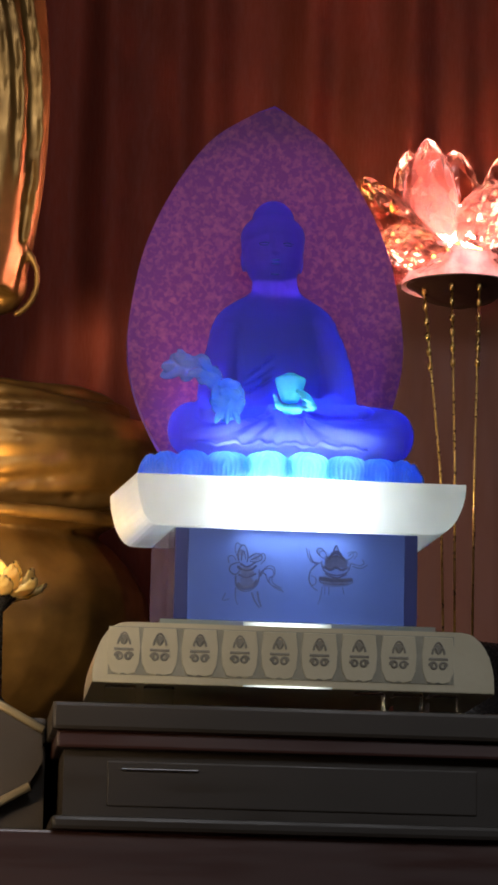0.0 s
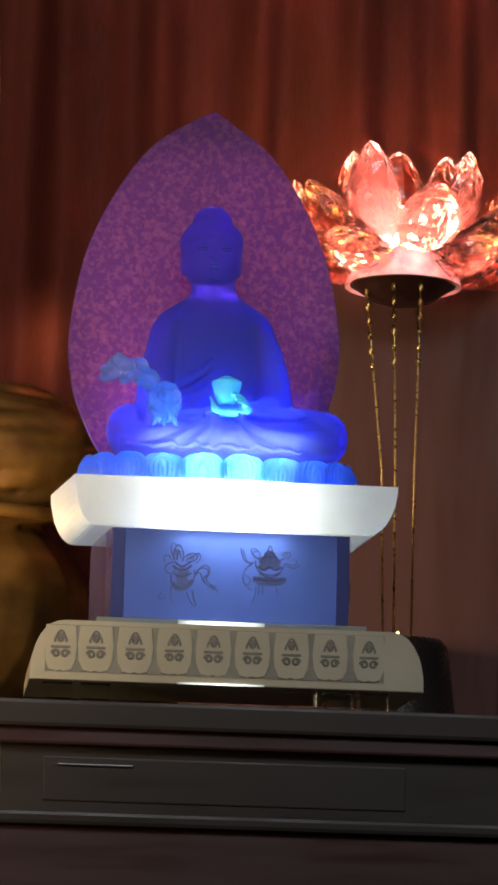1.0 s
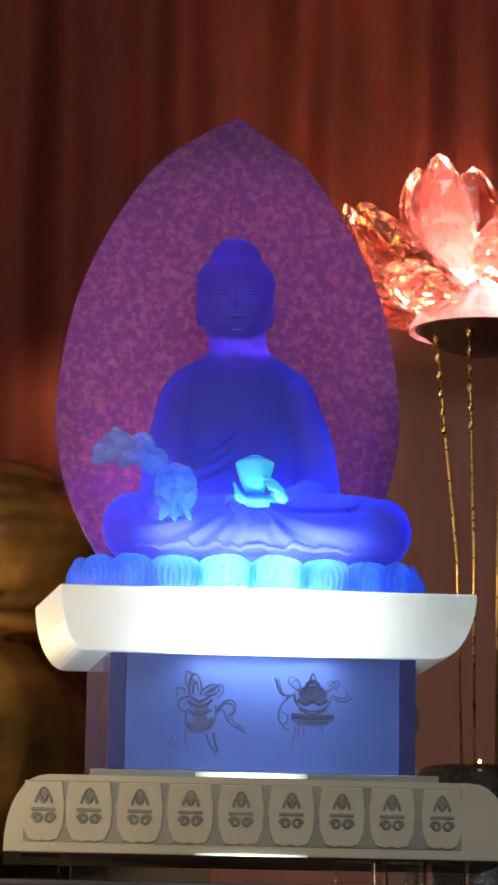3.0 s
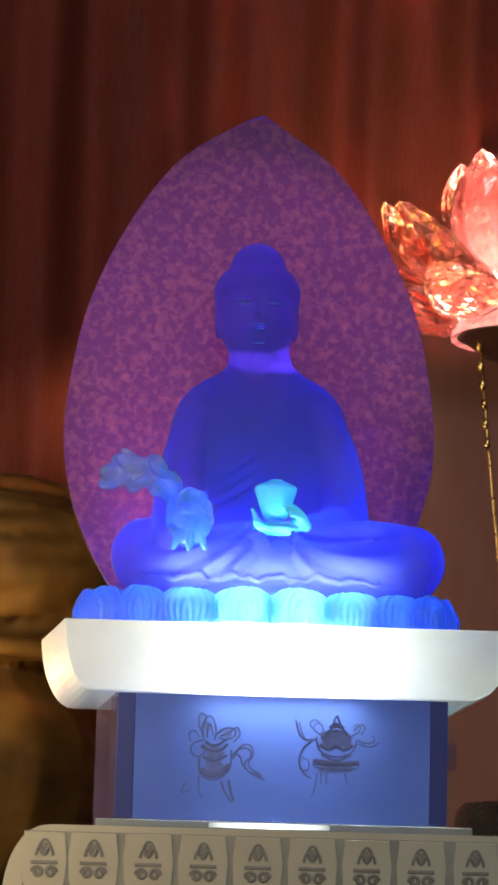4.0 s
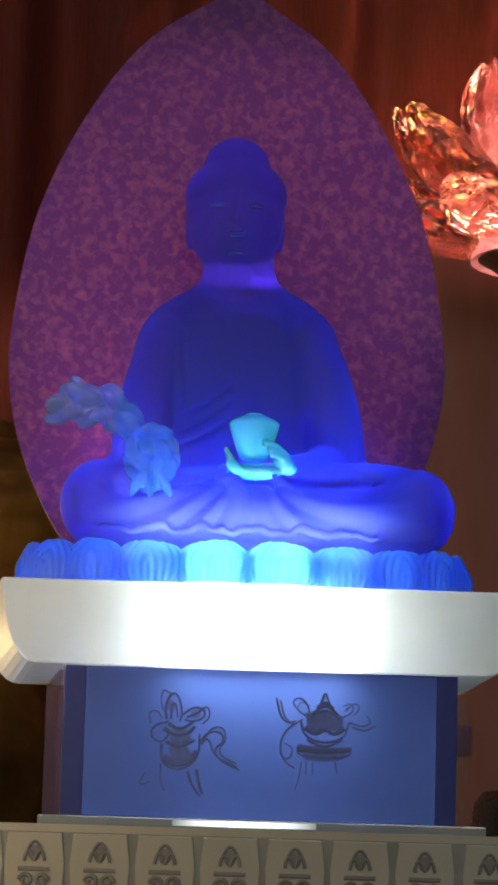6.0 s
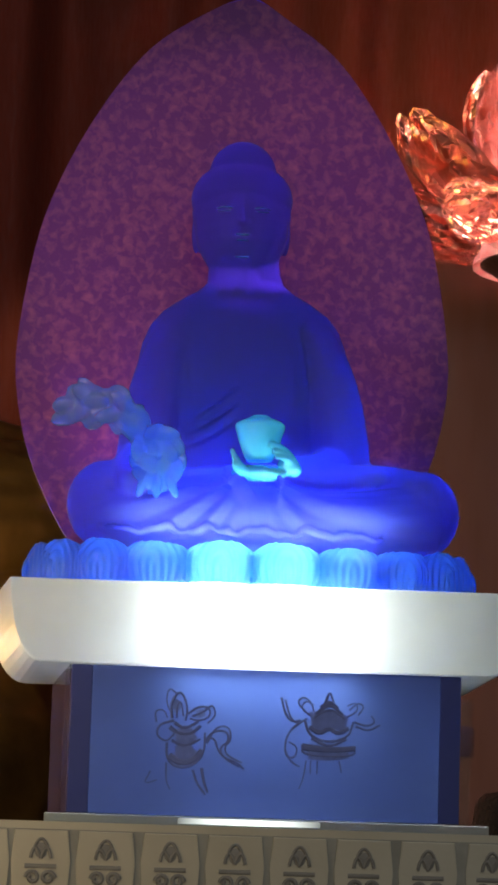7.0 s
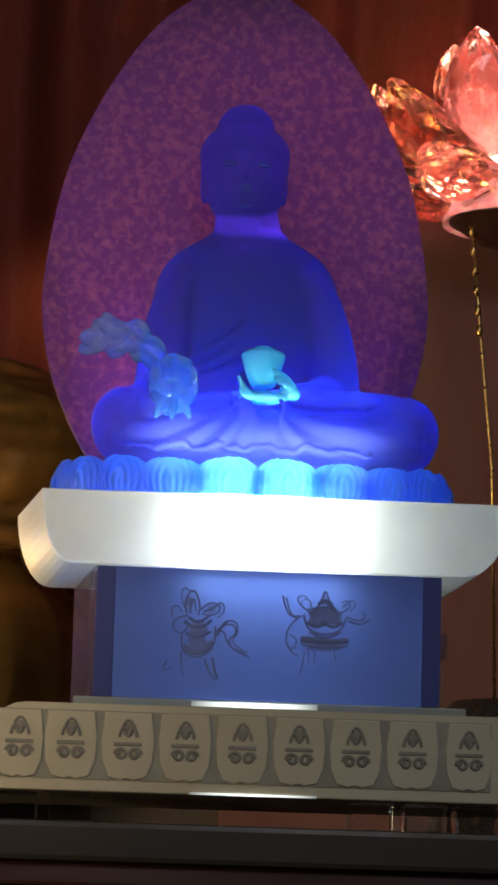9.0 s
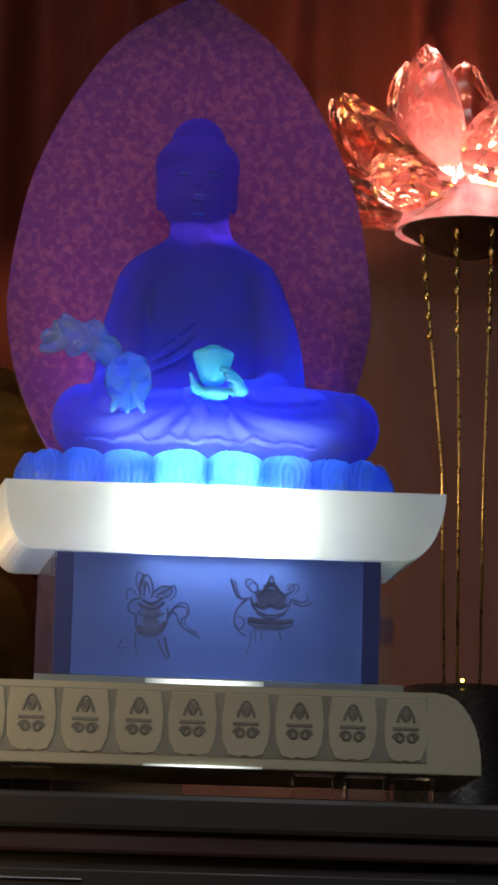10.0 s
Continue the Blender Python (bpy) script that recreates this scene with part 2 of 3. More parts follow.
def thing(name, label, category, at=(0, 0, 0), group="", kind=""):
    ob = new(name)
    ob.location = at
    ob.empty_display_size = 0.02
    return tagged(ob, label, category, group, kind)


def box(bm, x0, x1, y0, y1, z0, z1, bevel=0.0):
    m = Matrix.Translation(((x0 + x1) / 2, (y0 + y1) / 2, (z0 + z1) / 2)) @ Matrix.Diagonal((x1 - x0, y1 - y0, z1 - z0, 1))
    made = bmesh.ops.create_cube(bm, size=1, matrix=m)
    if bevel:
        edges = list({e for v in made["verts"] for e in v.link_edges})
        bmesh.ops.bevel(bm, geom=edges, offset=bevel, segments=2, profile=0.6, affect="EDGES")
    return bm


def slab_of(pts, y0, y1, bevel=0.0):
    """A prism with the outline pts in x and z, from y0 to y1."""
    bm = bmesh.new()
    a = [bm.verts.new((x, y0, z)) for x, z in pts]
    b = [bm.verts.new((x, y1, z)) for x, z in pts]
    f1, f2 = bm.faces.new(a), bm.faces.new(list(reversed(b)))
    for k in range(len(pts)):
        j = (k + 1) % len(pts)
        bm.faces.new((a[j], a[k], b[k], b[j]))
    if bevel:
        bmesh.ops.bevel(bm, geom=list(f1.edges) + list(f2.edges), offset=bevel, segments=3, profile=0.5, affect="EDGES")
    return bm


def ball(bm, place, radii, turn=(0, 0, 0), u=24, v=16):
    m = Matrix.LocRotScale(place, Euler([radians(a) for a in turn]), radii)
    return bmesh.ops.create_uvsphere(bm, u_segments=u, v_segments=v, radius=1, matrix=m)["verts"]


def tube(bm, pts, r0, r1=None, sides=8, flat=1.0):
    """A round bar through pts that tapers from r0 to r1."""
    r1 = r0 if r1 is None else r1
    pts = [Vector(p) for p in pts]
    rings = []
    for k, p in enumerate(pts):
        way = (pts[min(k + 1, len(pts) - 1)] - pts[max(k - 1, 0)]).normalized()
        side = way.cross(Vector((0, 1, 0.01))).normalized()
        up = way.cross(side).normalized()
        r = r0 + (r1 - r0) * k / max(1, len(pts) - 1)
        rings.append([bm.verts.new(p + r * (math.cos(2 * math.pi * s / sides) * side + flat * math.sin(2 * math.pi * s / sides) * up)) for s in range(sides)])
    for a, b in zip(rings, rings[1:]):
        for s in range(sides):
            bm.faces.new((a[s], a[(s + 1) % sides], b[(s + 1) % sides], b[s]))
    bm.faces.new(list(reversed(rings[0])))
    bm.faces.new(rings[-1])
    return bm


def bend(a, b, c, n=12):
    """Points on a curve from a to c drawn towards b."""
    a, b, c = Vector(a), Vector(b), Vector(c)
    return [(1 - t) ** 2 * a + 2 * t * (1 - t) * b + t * t * c for t in (k / n for k in range(n + 1))]


def lathe(bm, profile, sides=48, centre=(0, 0), close=True):
    rings = []
    for r, z in profile:
        rings.append([bm.verts.new((centre[0] + r * math.cos(2 * math.pi * s / sides), centre[1] + r * math.sin(2 * math.pi * s / sides), z)) for s in range(sides)])
    for a, b in zip(rings, rings[1:]):
        for s in range(sides):
            bm.faces.new((a[s], a[(s + 1) % sides], b[(s + 1) % sides], b[s]))
    if close:
        bm.faces.new(list(reversed(rings[0])))
        bm.faces.new(rings[-1])
    return bm


def remeshed(bm, voxel, smooth=4):
    """The one skin round all the overlapping bodies of bm, as a new bmesh."""
    ob = new("rough_skin", mesh_of(bm, "rough_skin", BLUE))
    md = ob.modifiers.new("remesh", "REMESH")
    md.mode, md.voxel_size = "VOXEL", voxel
    sm = ob.modifiers.new("smooth", "SMOOTH")
    sm.factor, sm.iterations = 0.5, smooth
    me = bpy.data.meshes.new_from_object(ob.evaluated_get(bpy.context.evaluated_depsgraph_get()))
    bpy.data.objects.remove(ob)
    out = bmesh.new()
    out.from_mesh(me)
    return out


# ---- the room ----
def room():
    for name, b in (("floor", (-2.2, 2.2, -3.2, 0.9, -1.05, -1.0)), ("wall_back", (-2.2, 2.2, 0.80, 0.9, -1.0, 1.9)),
                    ("wall_front", (-2.2, 2.2, -3.2, -3.1, -1.0, 1.9)), ("wall_left", (-2.3, -2.2, -3.2, 0.9, -1.0, 1.9)),
                    ("wall_right", (2.2, 2.3, -3.2, 0.9, -1.0, 1.9)), ("ceiling", (-2.3, 2.3, -3.2, 0.9, 1.9, 1.95))):
        tagged(part(name, box(bmesh.new(), *b), PLASTER), "plain dark " + ("floor" if name == "floor" else "ceiling" if name == "ceiling" else "wall") + " of the shrine hall", name.split("_")[0], kind="structure")


def curtain():
    """Pleated red drape behind the altar."""
    bm = bmesh.new()
    cols, rows = 420, 6
    grid = []
    for i in range(cols + 1):
        x = -1.0 + 2.0 * i / cols
        p = 0.45 * 0.016 * math.sin(x * 62 + 1.3 * math.sin(x * 9)) + 0.005 * math.sin(x * 131 + 2) + 0.012 * math.sin(x * 23 + 1)
        grid.append([bm.verts.new((x + 0.004 * math.sin(3 * k + x * 20), 0.585 + p * (1 + 0.05 * k), -0.6 + 2.2 * k / rows)) for k in range(rows + 1)])
    for a, b in zip(grid, grid[1:]):
        for k in range(rows):
            bm.faces.new((a[k], b[k], b[k + 1], a[k + 1]))
    ob = part("curtain", bm, CLOTH, smooth=True)
    md = ob.modifiers.new("thickness", "SOLIDIFY")
    md.thickness = 0.003
    tagged(ob, "dark red pleated curtain hanging behind the altar", "curtain", kind="structure")


def altar():
    """Dark lacquered altar table with stepped mouldings along its front."""
    t = thing("altar_table", "black and dark red lacquered altar table with stepped front mouldings", "table", (0, 0, -1.0))
    t.location.z = -0.004
    part("tabletop", box(bmesh.new(), -0.176, 1.2, -0.042, 0.55, -0.028, -0.008, 0.003), LACQUER, t)
    part("upper_moulding", box(bmesh.new(), -0.172, 1.2, -0.036, 0.54, -0.040, -0.028, 0.002), REDWOOD, t)
    part("frieze", box(bmesh.new(), -0.166, 1.2, -0.026, 0.54, -0.088, -0.040), LACQUER, t)
    part("side_top", box(bmesh.new(), -1.2, -0.1765, 0.060, 0.55, -0.030, -0.010, 0.003), LACQUER, t)
    part("side_front", box(bmesh.new(), -1.2, -0.1765, 0.070, 0.54, -0.098, -0.030), LACQUER, t)
    # added bar that hides the lit curtain, keeps the gap under the plinth dark
    part("gap_darkener", box(bmesh.new(), -1.2, 0.029, 0.500, 0.530, -0.0078, 0.034, 0.003), LACQUER, t)
    drawer = part("drawer", box(bmesh.new(), -0.135, 0.130, -0.0272, 0.30, -0.080, -0.048, 0.001), LACQUER, t, "glossy black drawer front")
    # bead added in the shape of the short glint on the drawer edge
    part("glint_bead", box(bmesh.new(), -0.125, -0.070, -0.0292, -0.0272, -0.0545, -0.0530, 0.0006), GLOSSY, drawer)
    part("lower_moulding", box(bmesh.new(), -0.174, 1.2, -0.040, 0.54, -0.098, -0.088, 0.003), LACQUER, t)
    part("apron", box(bmesh.new(), -1.2, 1.2, -0.032, 0.54, -0.22, -0.098, 0.002), REDWOOD, t, "dark red wooden apron")
    for x in (-1.15, 1.15):
        for y in (0.02, 0.49):
            part("leg", box(bmesh.new(), x - 0.04, x + 0.04, y - 0.04, y + 0.04, -1.0, -0.22, 0.004), REDWOOD, t)


def curtain_shade():
    # added board: the curtain's shade below the lotus cup, built as a panel
    t = thing("curtain_shade_board", "added dark board standing in for the curtain's shade below the lamp", "screen", (-0.030, 0, -0.012))
    part("panel", box(bmesh.new(), 0.03, 0.60, 0.470, 0.484, 0.0, 0.440, 0.002), SHADEBOARD, t)
    for x in (0.318, 0.585):
        part("post", box(bmesh.new(), x, x + 0.022, 0.456, 0.496, 0.0, 0.447, 0.003), REDWOOD, t, "dark red post of the added board")
    part("rail", box(bmesh.new(), 0.03, 0.60, 0.464, 0.490, 0.0, 0.018, 0.002), REDWOOD, t)


room()
curtain()
altar()
curtain_shade()


# ---- glass base ----
def arc_profile(x_top, z_top, x_bot, z_bot, n=10):
    """The right half of a bowl-shaped outline, from its top corner to its bottom one."""
    return [(x_bot + (x_top - x_bot) * math.cos(a) ** 0.9, z_top - (z_top - z_bot) * math.sin(a) ** 1.15) for a in (k / n * math.pi / 2 for k in range(n + 1))]


def loft(front, back, y0, y1, bevel=0.0):
    """A prism whose outline in x and z changes from front at y0 to back at y1."""
    bm = bmesh.new()
    a = [bm.verts.new((x, y0, z)) for x, z in front]
    b = [bm.verts.new((x, y1, z)) for x, z in back]
    f1 = bm.faces.new(a)
    bm.faces.new(list(reversed(b)))
    for k in range(len(front)):
        j = (k + 1) % len(front)
        bm.faces.new((a[j], a[k], b[k], b[j]))
    if bevel:
        bmesh.ops.bevel(bm, geom=list(f1.edges), offset=bevel, segments=3, profile=0.5, affect="EDGES")
    return bm


def oblong(x0, x1, z0, z1):
    return [(x0, z0), (x1, z0), (x1, z1), (x0, z1)]


def glass_base():
    base = thing("display_base", "lit frosted acrylic display base with blue block and engraved plinth", "display base")
    near, far = arc_profile(0.1205, 0.1575, 0.1050, 0.1195), arc_profile(0.1150, 0.1575, 0.0900, 0.1193)
    wide = arc_profile(0.1345, 0.1575, 0.1150, 0.1193)
    outline = [[(x + 0.0012, z) for x, z in p] + [(0.0012 - x, z) for x, z in reversed(q)] for p, q in ((arc_profile(0.1205, 0.1575, 0.0965, 0.1195), near), (far, wide))]
    part("slab", loft(*outline, -0.020, 0.086, 0.0012), FROST, base, "frosted white acrylic slab lit from inside")
    part("blue_block", box(bmesh.new(), -0.0805, 0.0770, -0.0172, 0.0070, 0.0525, 0.1190), BLOCK, base, "deep blue glass block")
    # side bars paint the dark margins that refraction gives the block
    for x0, x1 in ((-0.0900, -0.0806), (0.0771, 0.0865)):
        part("block_edge", box(bmesh.new(), x0, x1, -0.0172, 0.0070, 0.0525, 0.1190, 0.0004), BLOCKEDGE, base, "edge of the block, coloured darker for refraction at its side")
    side = loft(oblong(-0.0908, -0.0902, 0.0525, 0.1190), oblong(-0.0933, -0.0902, 0.0525, 0.1190), -0.0170, 0.0073)
    part("side_plate", side, CASING, base, "clear polished glass side")
    part("glass_casing", loft(oblong(-0.0933, 0.0870, 0.0525, 0.1190), oblong(-0.1010, 0.0860, 0.0525, 0.1190), 0.0076, 0.085), CASING, base, "clear polished glass casing")
    part("glass_plate", box(bmesh.new(), -0.1, 0.1, -0.0190, 0.090, 0.0478, 0.0520, 0.0006), PLATE, base, "thin clear glass plate")
    part("diode_strip", box(bmesh.new(), -0.040, 0.024, -0.0198, -0.0192, 0.0487, 0.0512), DIODE, base, "bright white diode strip")
    # diode light reflected in the plinth's bottom edge, made as a glowing line
    part("reflection_strip", box(bmesh.new(), -0.040, 0.024, -0.0290, -0.0282, 0.0036, 0.0046), DIODE, base, "thin glowing line for diode light reflected in the plinth edge")
    prof = [(0.120 + 0.025 * math.sin(a) ** 0.9, 0.0035 + 0.044 * math.cos(a) ** 0.9) for a in (k / 8 * math.pi / 2 for k in range(9))]
    part("plinth", slab_of([(x - 0.003, z) for x, z in prof] + [(-x - 0.003, z) for x, z in reversed(prof)], -0.028, 0.110, 0.001), PLINTH, base, "frosted beige acrylic plinth")
    for x in (-0.128, -0.100, 0.052, 0.080, 0.106):
        part("foot", box(bmesh.new(), x - 0.010, x + 0.012, -0.018, 0.004, -0.012, 0.0035, 0.0012), CLEAR, base)
    return base


BASE = glass_base()


def engraved_petals():
    # dark sheet paints the shade seen between the petal panels
    part("backing", box(bmesh.new(), -0.137, 0.112, -0.0287, -0.0275, 0.0095, 0.0440), SHADOWED, BASE, "backing sheet coloured grey for the shade between petals")
    for k in range(9):
        x = -0.129 + 0.0287 * k + (0.003 if k in (0,) else 0)
        w = 0.0131 if 0 < k < 8 else 0.0118
        pts = [(x - w * 0.72, 0.011), (x - w * 0.25, 0.0095), (x, 0.0115), (x + w * 0.25, 0.0095), (x + w * 0.72, 0.011), (x + w * 0.95, 0.018),
               (x + w, 0.030), (x + w * 0.9, 0.0435), (x - w * 0.9, 0.0435), (x - w, 0.030), (x - w * 0.95, 0.018)]
        petal = part("petal_panel", slab_of(pts, -0.0296, -0.0280, 0.0006), PLINTH, BASE)
        bm = bmesh.new()
        ball(bm, (x, -0.0294, 0.0345), (0.0032, 0.0005, 0.0040), u=12, v=8)
        tube(bm, bend((x - 0.003, -0.0298, 0.036), (x, -0.0298, 0.043), (x + 0.003, -0.0298, 0.036)), 0.0007)
        tube(bm, bend((x - 0.0045, -0.0298, 0.031), (x - 0.003, -0.0298, 0.040), (x, -0.0298, 0.031)), 0.0008)
        tube(bm, bend((x + 0.0045, -0.0298, 0.031), (x + 0.003, -0.0298, 0.040), (x, -0.0298, 0.031)), 0.0008)
        tube(bm, [(x - 0.007, -0.0298, 0.0275), (x + 0.007, -0.0298, 0.0275)], 0.0010, flat=0.4)
        for s in (-1, 1):
            tube(bm, [(x + s * (0.0035 + 0.003 * math.cos(a) * (1 - a / 12)), -0.0298, 0.0225 + 0.003 * math.sin(a) * (1 - a / 12)) for a in (j * 0.5 for j in range(16))], 0.0010)
        part("ornament", bm, ENGRAVE, petal, "dark engraved scroll ornament")


engraved_petals()


def strokes(bm, x, z, lines):
    """Brush lines on the block's face: offsets in millimetres from x, z, and a width."""
    for width, *pts in lines:
        pts = [Vector((x + u / 1000, -0.0175, z + v / 1000)) for u, v in pts]
        for _ in range(2):
            cut = [pts[0]]
            for p, q in zip(pts, pts[1:]):
                cut += [p.lerp(q, 0.25), p.lerp(q, 0.75)]
            pts = cut + [pts[-1]]
        tube(bm, pts, width / 1500, width / 2200, 6, 0.25 if width < 3 else 0.03)


def block_motifs():
    """Two line drawings on the block: a jar and a parasol, both wound with ribbons."""
    left = [
        (1.0, (-6, 8), (-7, 14), (-4, 20), (-1, 19), (1, 12), (0, 7)), (0.8, (-4, 8), (-4, 14), (-2, 16), (-1, 9)),
        (0.9, (1, 10), (6, 14), (11, 13), (11, 9), (6, 7), (2, 8)), (0.9, (-5, 7), (-12, 5), (-13, 0), (-8, -3), (-5, 1)),
        (1.6, (-7, 4), (-3, 1), (3, 1), (7, 5)), (1.3, (-5, 6), (0, 3), (6, 7)),
        (2.6, (-7, -9), (-2, -12), (4, -11), (8, -6)), (1.0, (-8, -3), (-8, -10), (-4, -14), (3, -14), (9, -8), (9, 2)),
        (0.9, (9, -2), (13, 3), (19, 3), (20, -2), (16, -4), (17, -9), (24, -11), (27, -14)), (0.8, (10, 0), (14, -1), (15, -6), (19, -10), (25, -13)),
        (1.2, (8, -14), (9, -20), (11, -25)), (0.7, (-8, -12), (-8, -20), (-6, -24)), (0.6, (-15, -16), (-18, -22), (-12, -20))]
    right = [
        (1.0, (-2, 12), (0, 18), (2, 12)), (1.4, (-4, 10), (0, 13), (4, 10)), (1.2, (-7, 5), (0, 10), (7, 5)), (1.8, (-9, 1), (-4, -2), (0, 1), (4, -2), (9, 1)),
        (1.0, (-11, 4), (-9, -3), (0, -6), (9, -3), (11, 4)), (2.6, (-12, -8), (-5, -9), (5, -9), (12, -8)), (0.8, (-12, -7), (-12, -12), (12, -12), (12, -7)),
        (0.9, (-22, 14), (-20, 6), (-17, 3), (-13, 4)), (0.9, (-13, 3), (-18, -1), (-20, -7), (-19, -13), (-15, -13), (-14, -8), (-18, -6)),
        (0.7, (-8, 6), (-13, 9), (-11, 13), (-7, 11)), (0.7, (8, 6), (13, 9), (12, 13), (8, 11)), (0.8, (11, 4), (17, 2), (21, 4), (19, 7)),
        (0.6, (-10, -14), (-11, -22), (-13, -27)), (0.6, (-5, -14), (-5, -20)), (0.6, (5, -14), (6, -19)), (0.6, (-8, -14), (-8, -20))]
    left += [(0.8, (10, -3), (14, 5), (20, 5), (21, -1), (18, -4), (19, -8), (26, -11)), (0.7, (-13, 6), (-14, 11), (-10, 12), (-8, 8)), (0.7, (-4, 19), (-8, 22), (-9, 15), (-6, 9)),
             (1.2, (-6, -2), (0, -5), (7, -1)), (0.9, (3, 9), (8, 11), (12, 15), (14, 10), (10, 6)), (1.0, (4, -15), (6, -21), (10, -26))]
    right += [(0.8, (-20, 13), (-18, 5), (-14, 2), (-10, 5)), (0.8, (-11, 8), (-15, 12), (-12, 15), (-8, 12), (-7, 8)), (0.8, (9, 9), (13, 13), (16, 11), (13, 7)), (0.9, (12, 2), (18, 0), (23, 3)),
              (1.3, (-6, 7), (0, 12), (6, 7)), (1.2, (-8, -4), (0, -8), (8, -4)), (0.8, (-20, -9), (-17, -15), (-13, -17))]
    wash_left = [(6.5, (-4, -1), (1, 0), (4, 2)), (7.0, (-4, -9), (3, -8), (5, -6)), (3.5, (-5, 12), (-3, 16)), (3.2, (5, 10), (9, 11))]
    wash_right = [(7.5, (-8, 3), (0, 5), (8, 3)), (5.5, (-9, -10), (0, -11), (9, -10))]
    for x, z, lines in ((-0.038, 0.088, wash_left), (0.027, 0.093, wash_right)):
        bm = bmesh.new()
        strokes(bm, x, z, lines)
        part("motif_wash", bm, BLUEWASH, BASE, "soft dark blue wash under the motif")
    for x, z, lines in ((-0.038, 0.088, left), (0.027, 0.093, right)):
        bm = bmesh.new()
        strokes(bm, x, z, lines)
        part("motif", bm, BLUELINE, BASE, "fine dark blue painted ribbon motif")


block_motifs()


# ---- lotus throne, aureole, figure ----
def throne():
    t = thing("lotus_throne", "blue cast glass lotus seat glowing from the diodes below", "lotus throne", (-0.0095, 0.0330, 0.1578))
    bm = bmesh.new()
    lathe(bm, [(0.86, 0), (0.92, 0.006), (0.90, 0.011), (0.84, 0.014), (0.6, 0.015)], 64)
    bmesh.ops.scale(bm, vec=(0.099, 0.048, 1), verts=bm.verts[:])
    part("core", bm, THRONE, t, smooth=True)
    n = 20
    me = None
    for k in range(n):
        a = 2 * math.pi * (k + 0.5) / n - math.pi / 2
        if me is None:
            bm = bmesh.new()
            cols, rows = 60, 14
            g = []
            for i in range(cols + 1):
                u = -1 + 2 * i / cols
                g.append([])
                for j in range(rows + 1):
                    v = j / rows
                    wide = 0.0174 * (0.80 + 0.35 * math.sin(math.pi * min(1, v * 0.75 + 0.15))) * (1 - 0.25 * v ** 6)
                    ridge = 0.00060 * math.cos(math.sqrt(u * u + 0.22 * v ** 4) * 34) * (1 - 0.6 * u * u) + (0.0009 if abs(u) > 0.88 else 0)
                    deep = 0.0085 * math.sqrt(max(0, 1 - 0.85 * u * u)) * (0.65 + 0.5 * math.sin(math.pi * (0.15 + 0.75 * v)))
                    z = 0.0212 * v * (1 - 0.20 * abs(u) ** 3)
                    g[-1].append(bm.verts.new((u * wide, -(deep + ridge), z)))
            for p, q in zip(g, g[1:]):
                for j in range(rows):
                    bm.faces.new((p[j], q[j], q[j + 1], p[j + 1]))
            top = [c[-1] for c in g]
            back = [bm.verts.new((v.co.x * 0.9, 0.004, v.co.z * 0.95)) for v in top]
            for i in range(cols):
                bm.faces.new((top[i], top[i + 1], back[i + 1], back[i]))
            me = mesh_of(bm, "petal", THRONE, True)
        ob = new("petal", me)
        ob.parent = t
        rx, ry = 0.0965, 0.0440
        px, py = rx * math.cos(a), ry * math.sin(a)
        ob.location = (px, py, 0)
        ob.rotation_euler = (radians(-6), 0, math.atan2(py / ry ** 2, px / rx ** 2) + math.pi / 2)


def aureole():
    half = [(0.055, 0.160), (0.083, 0.187), (0.1045, 0.228), (0.1125, 0.262), (0.1130, 0.290), (0.1045, 0.342), (0.0935, 0.372), (0.0810, 0.397), (0.0640, 0.424), (0.0460, 0.445), (0.0225, 0.460)]
    half = [(0.933 * x, 0.160 + 0.972 * (z - 0.160)) for x, z in half]
    # rounded by two passes of corner cutting
    pts = [(-x, z) for x, z in half] + [(0.0035, 0.4650)] + [(x, z) for x, z in reversed(half)]
    for _ in range(2):
        cut = [pts[0]]
        for (x0, z0), (x1, z1) in zip(pts, pts[1:]):
            if abs(x0 - 0.0035) < 1e-6 or abs(x1 - 0.0035) < 1e-6:
                cut += [(x0, z0)] if abs(x0 - 0.0035) < 1e-6 else [(0.75 * x0 + 0.25 * x1, 0.75 * z0 + 0.25 * z1)]
                if abs(x0 - 0.0035) < 1e-6:
                    cut += [(0.25 * x0 + 0.75 * x1, 0.25 * z0 + 0.75 * z1)]
                continue
            cut += [(0.75 * x0 + 0.25 * x1, 0.75 * z0 + 0.25 * z1), (0.25 * x0 + 0.75 * x1, 0.25 * z0 + 0.75 * z1)]
        pts = cut + [pts[-1]]
    bm = slab_of([(x + HALO, z) for x, z in pts], 0.064, 0.078, 0.005)
    bm.normal_update()
    for f in bm.faces:
        f.material_index = 0 if abs(f.normal.y) > 0.96 else 1
    ob = part("aureole", bm, [AUREOLE, RIM])
    tagged(ob, "translucent purple glass aureole with a mottled rough back", "aureole")


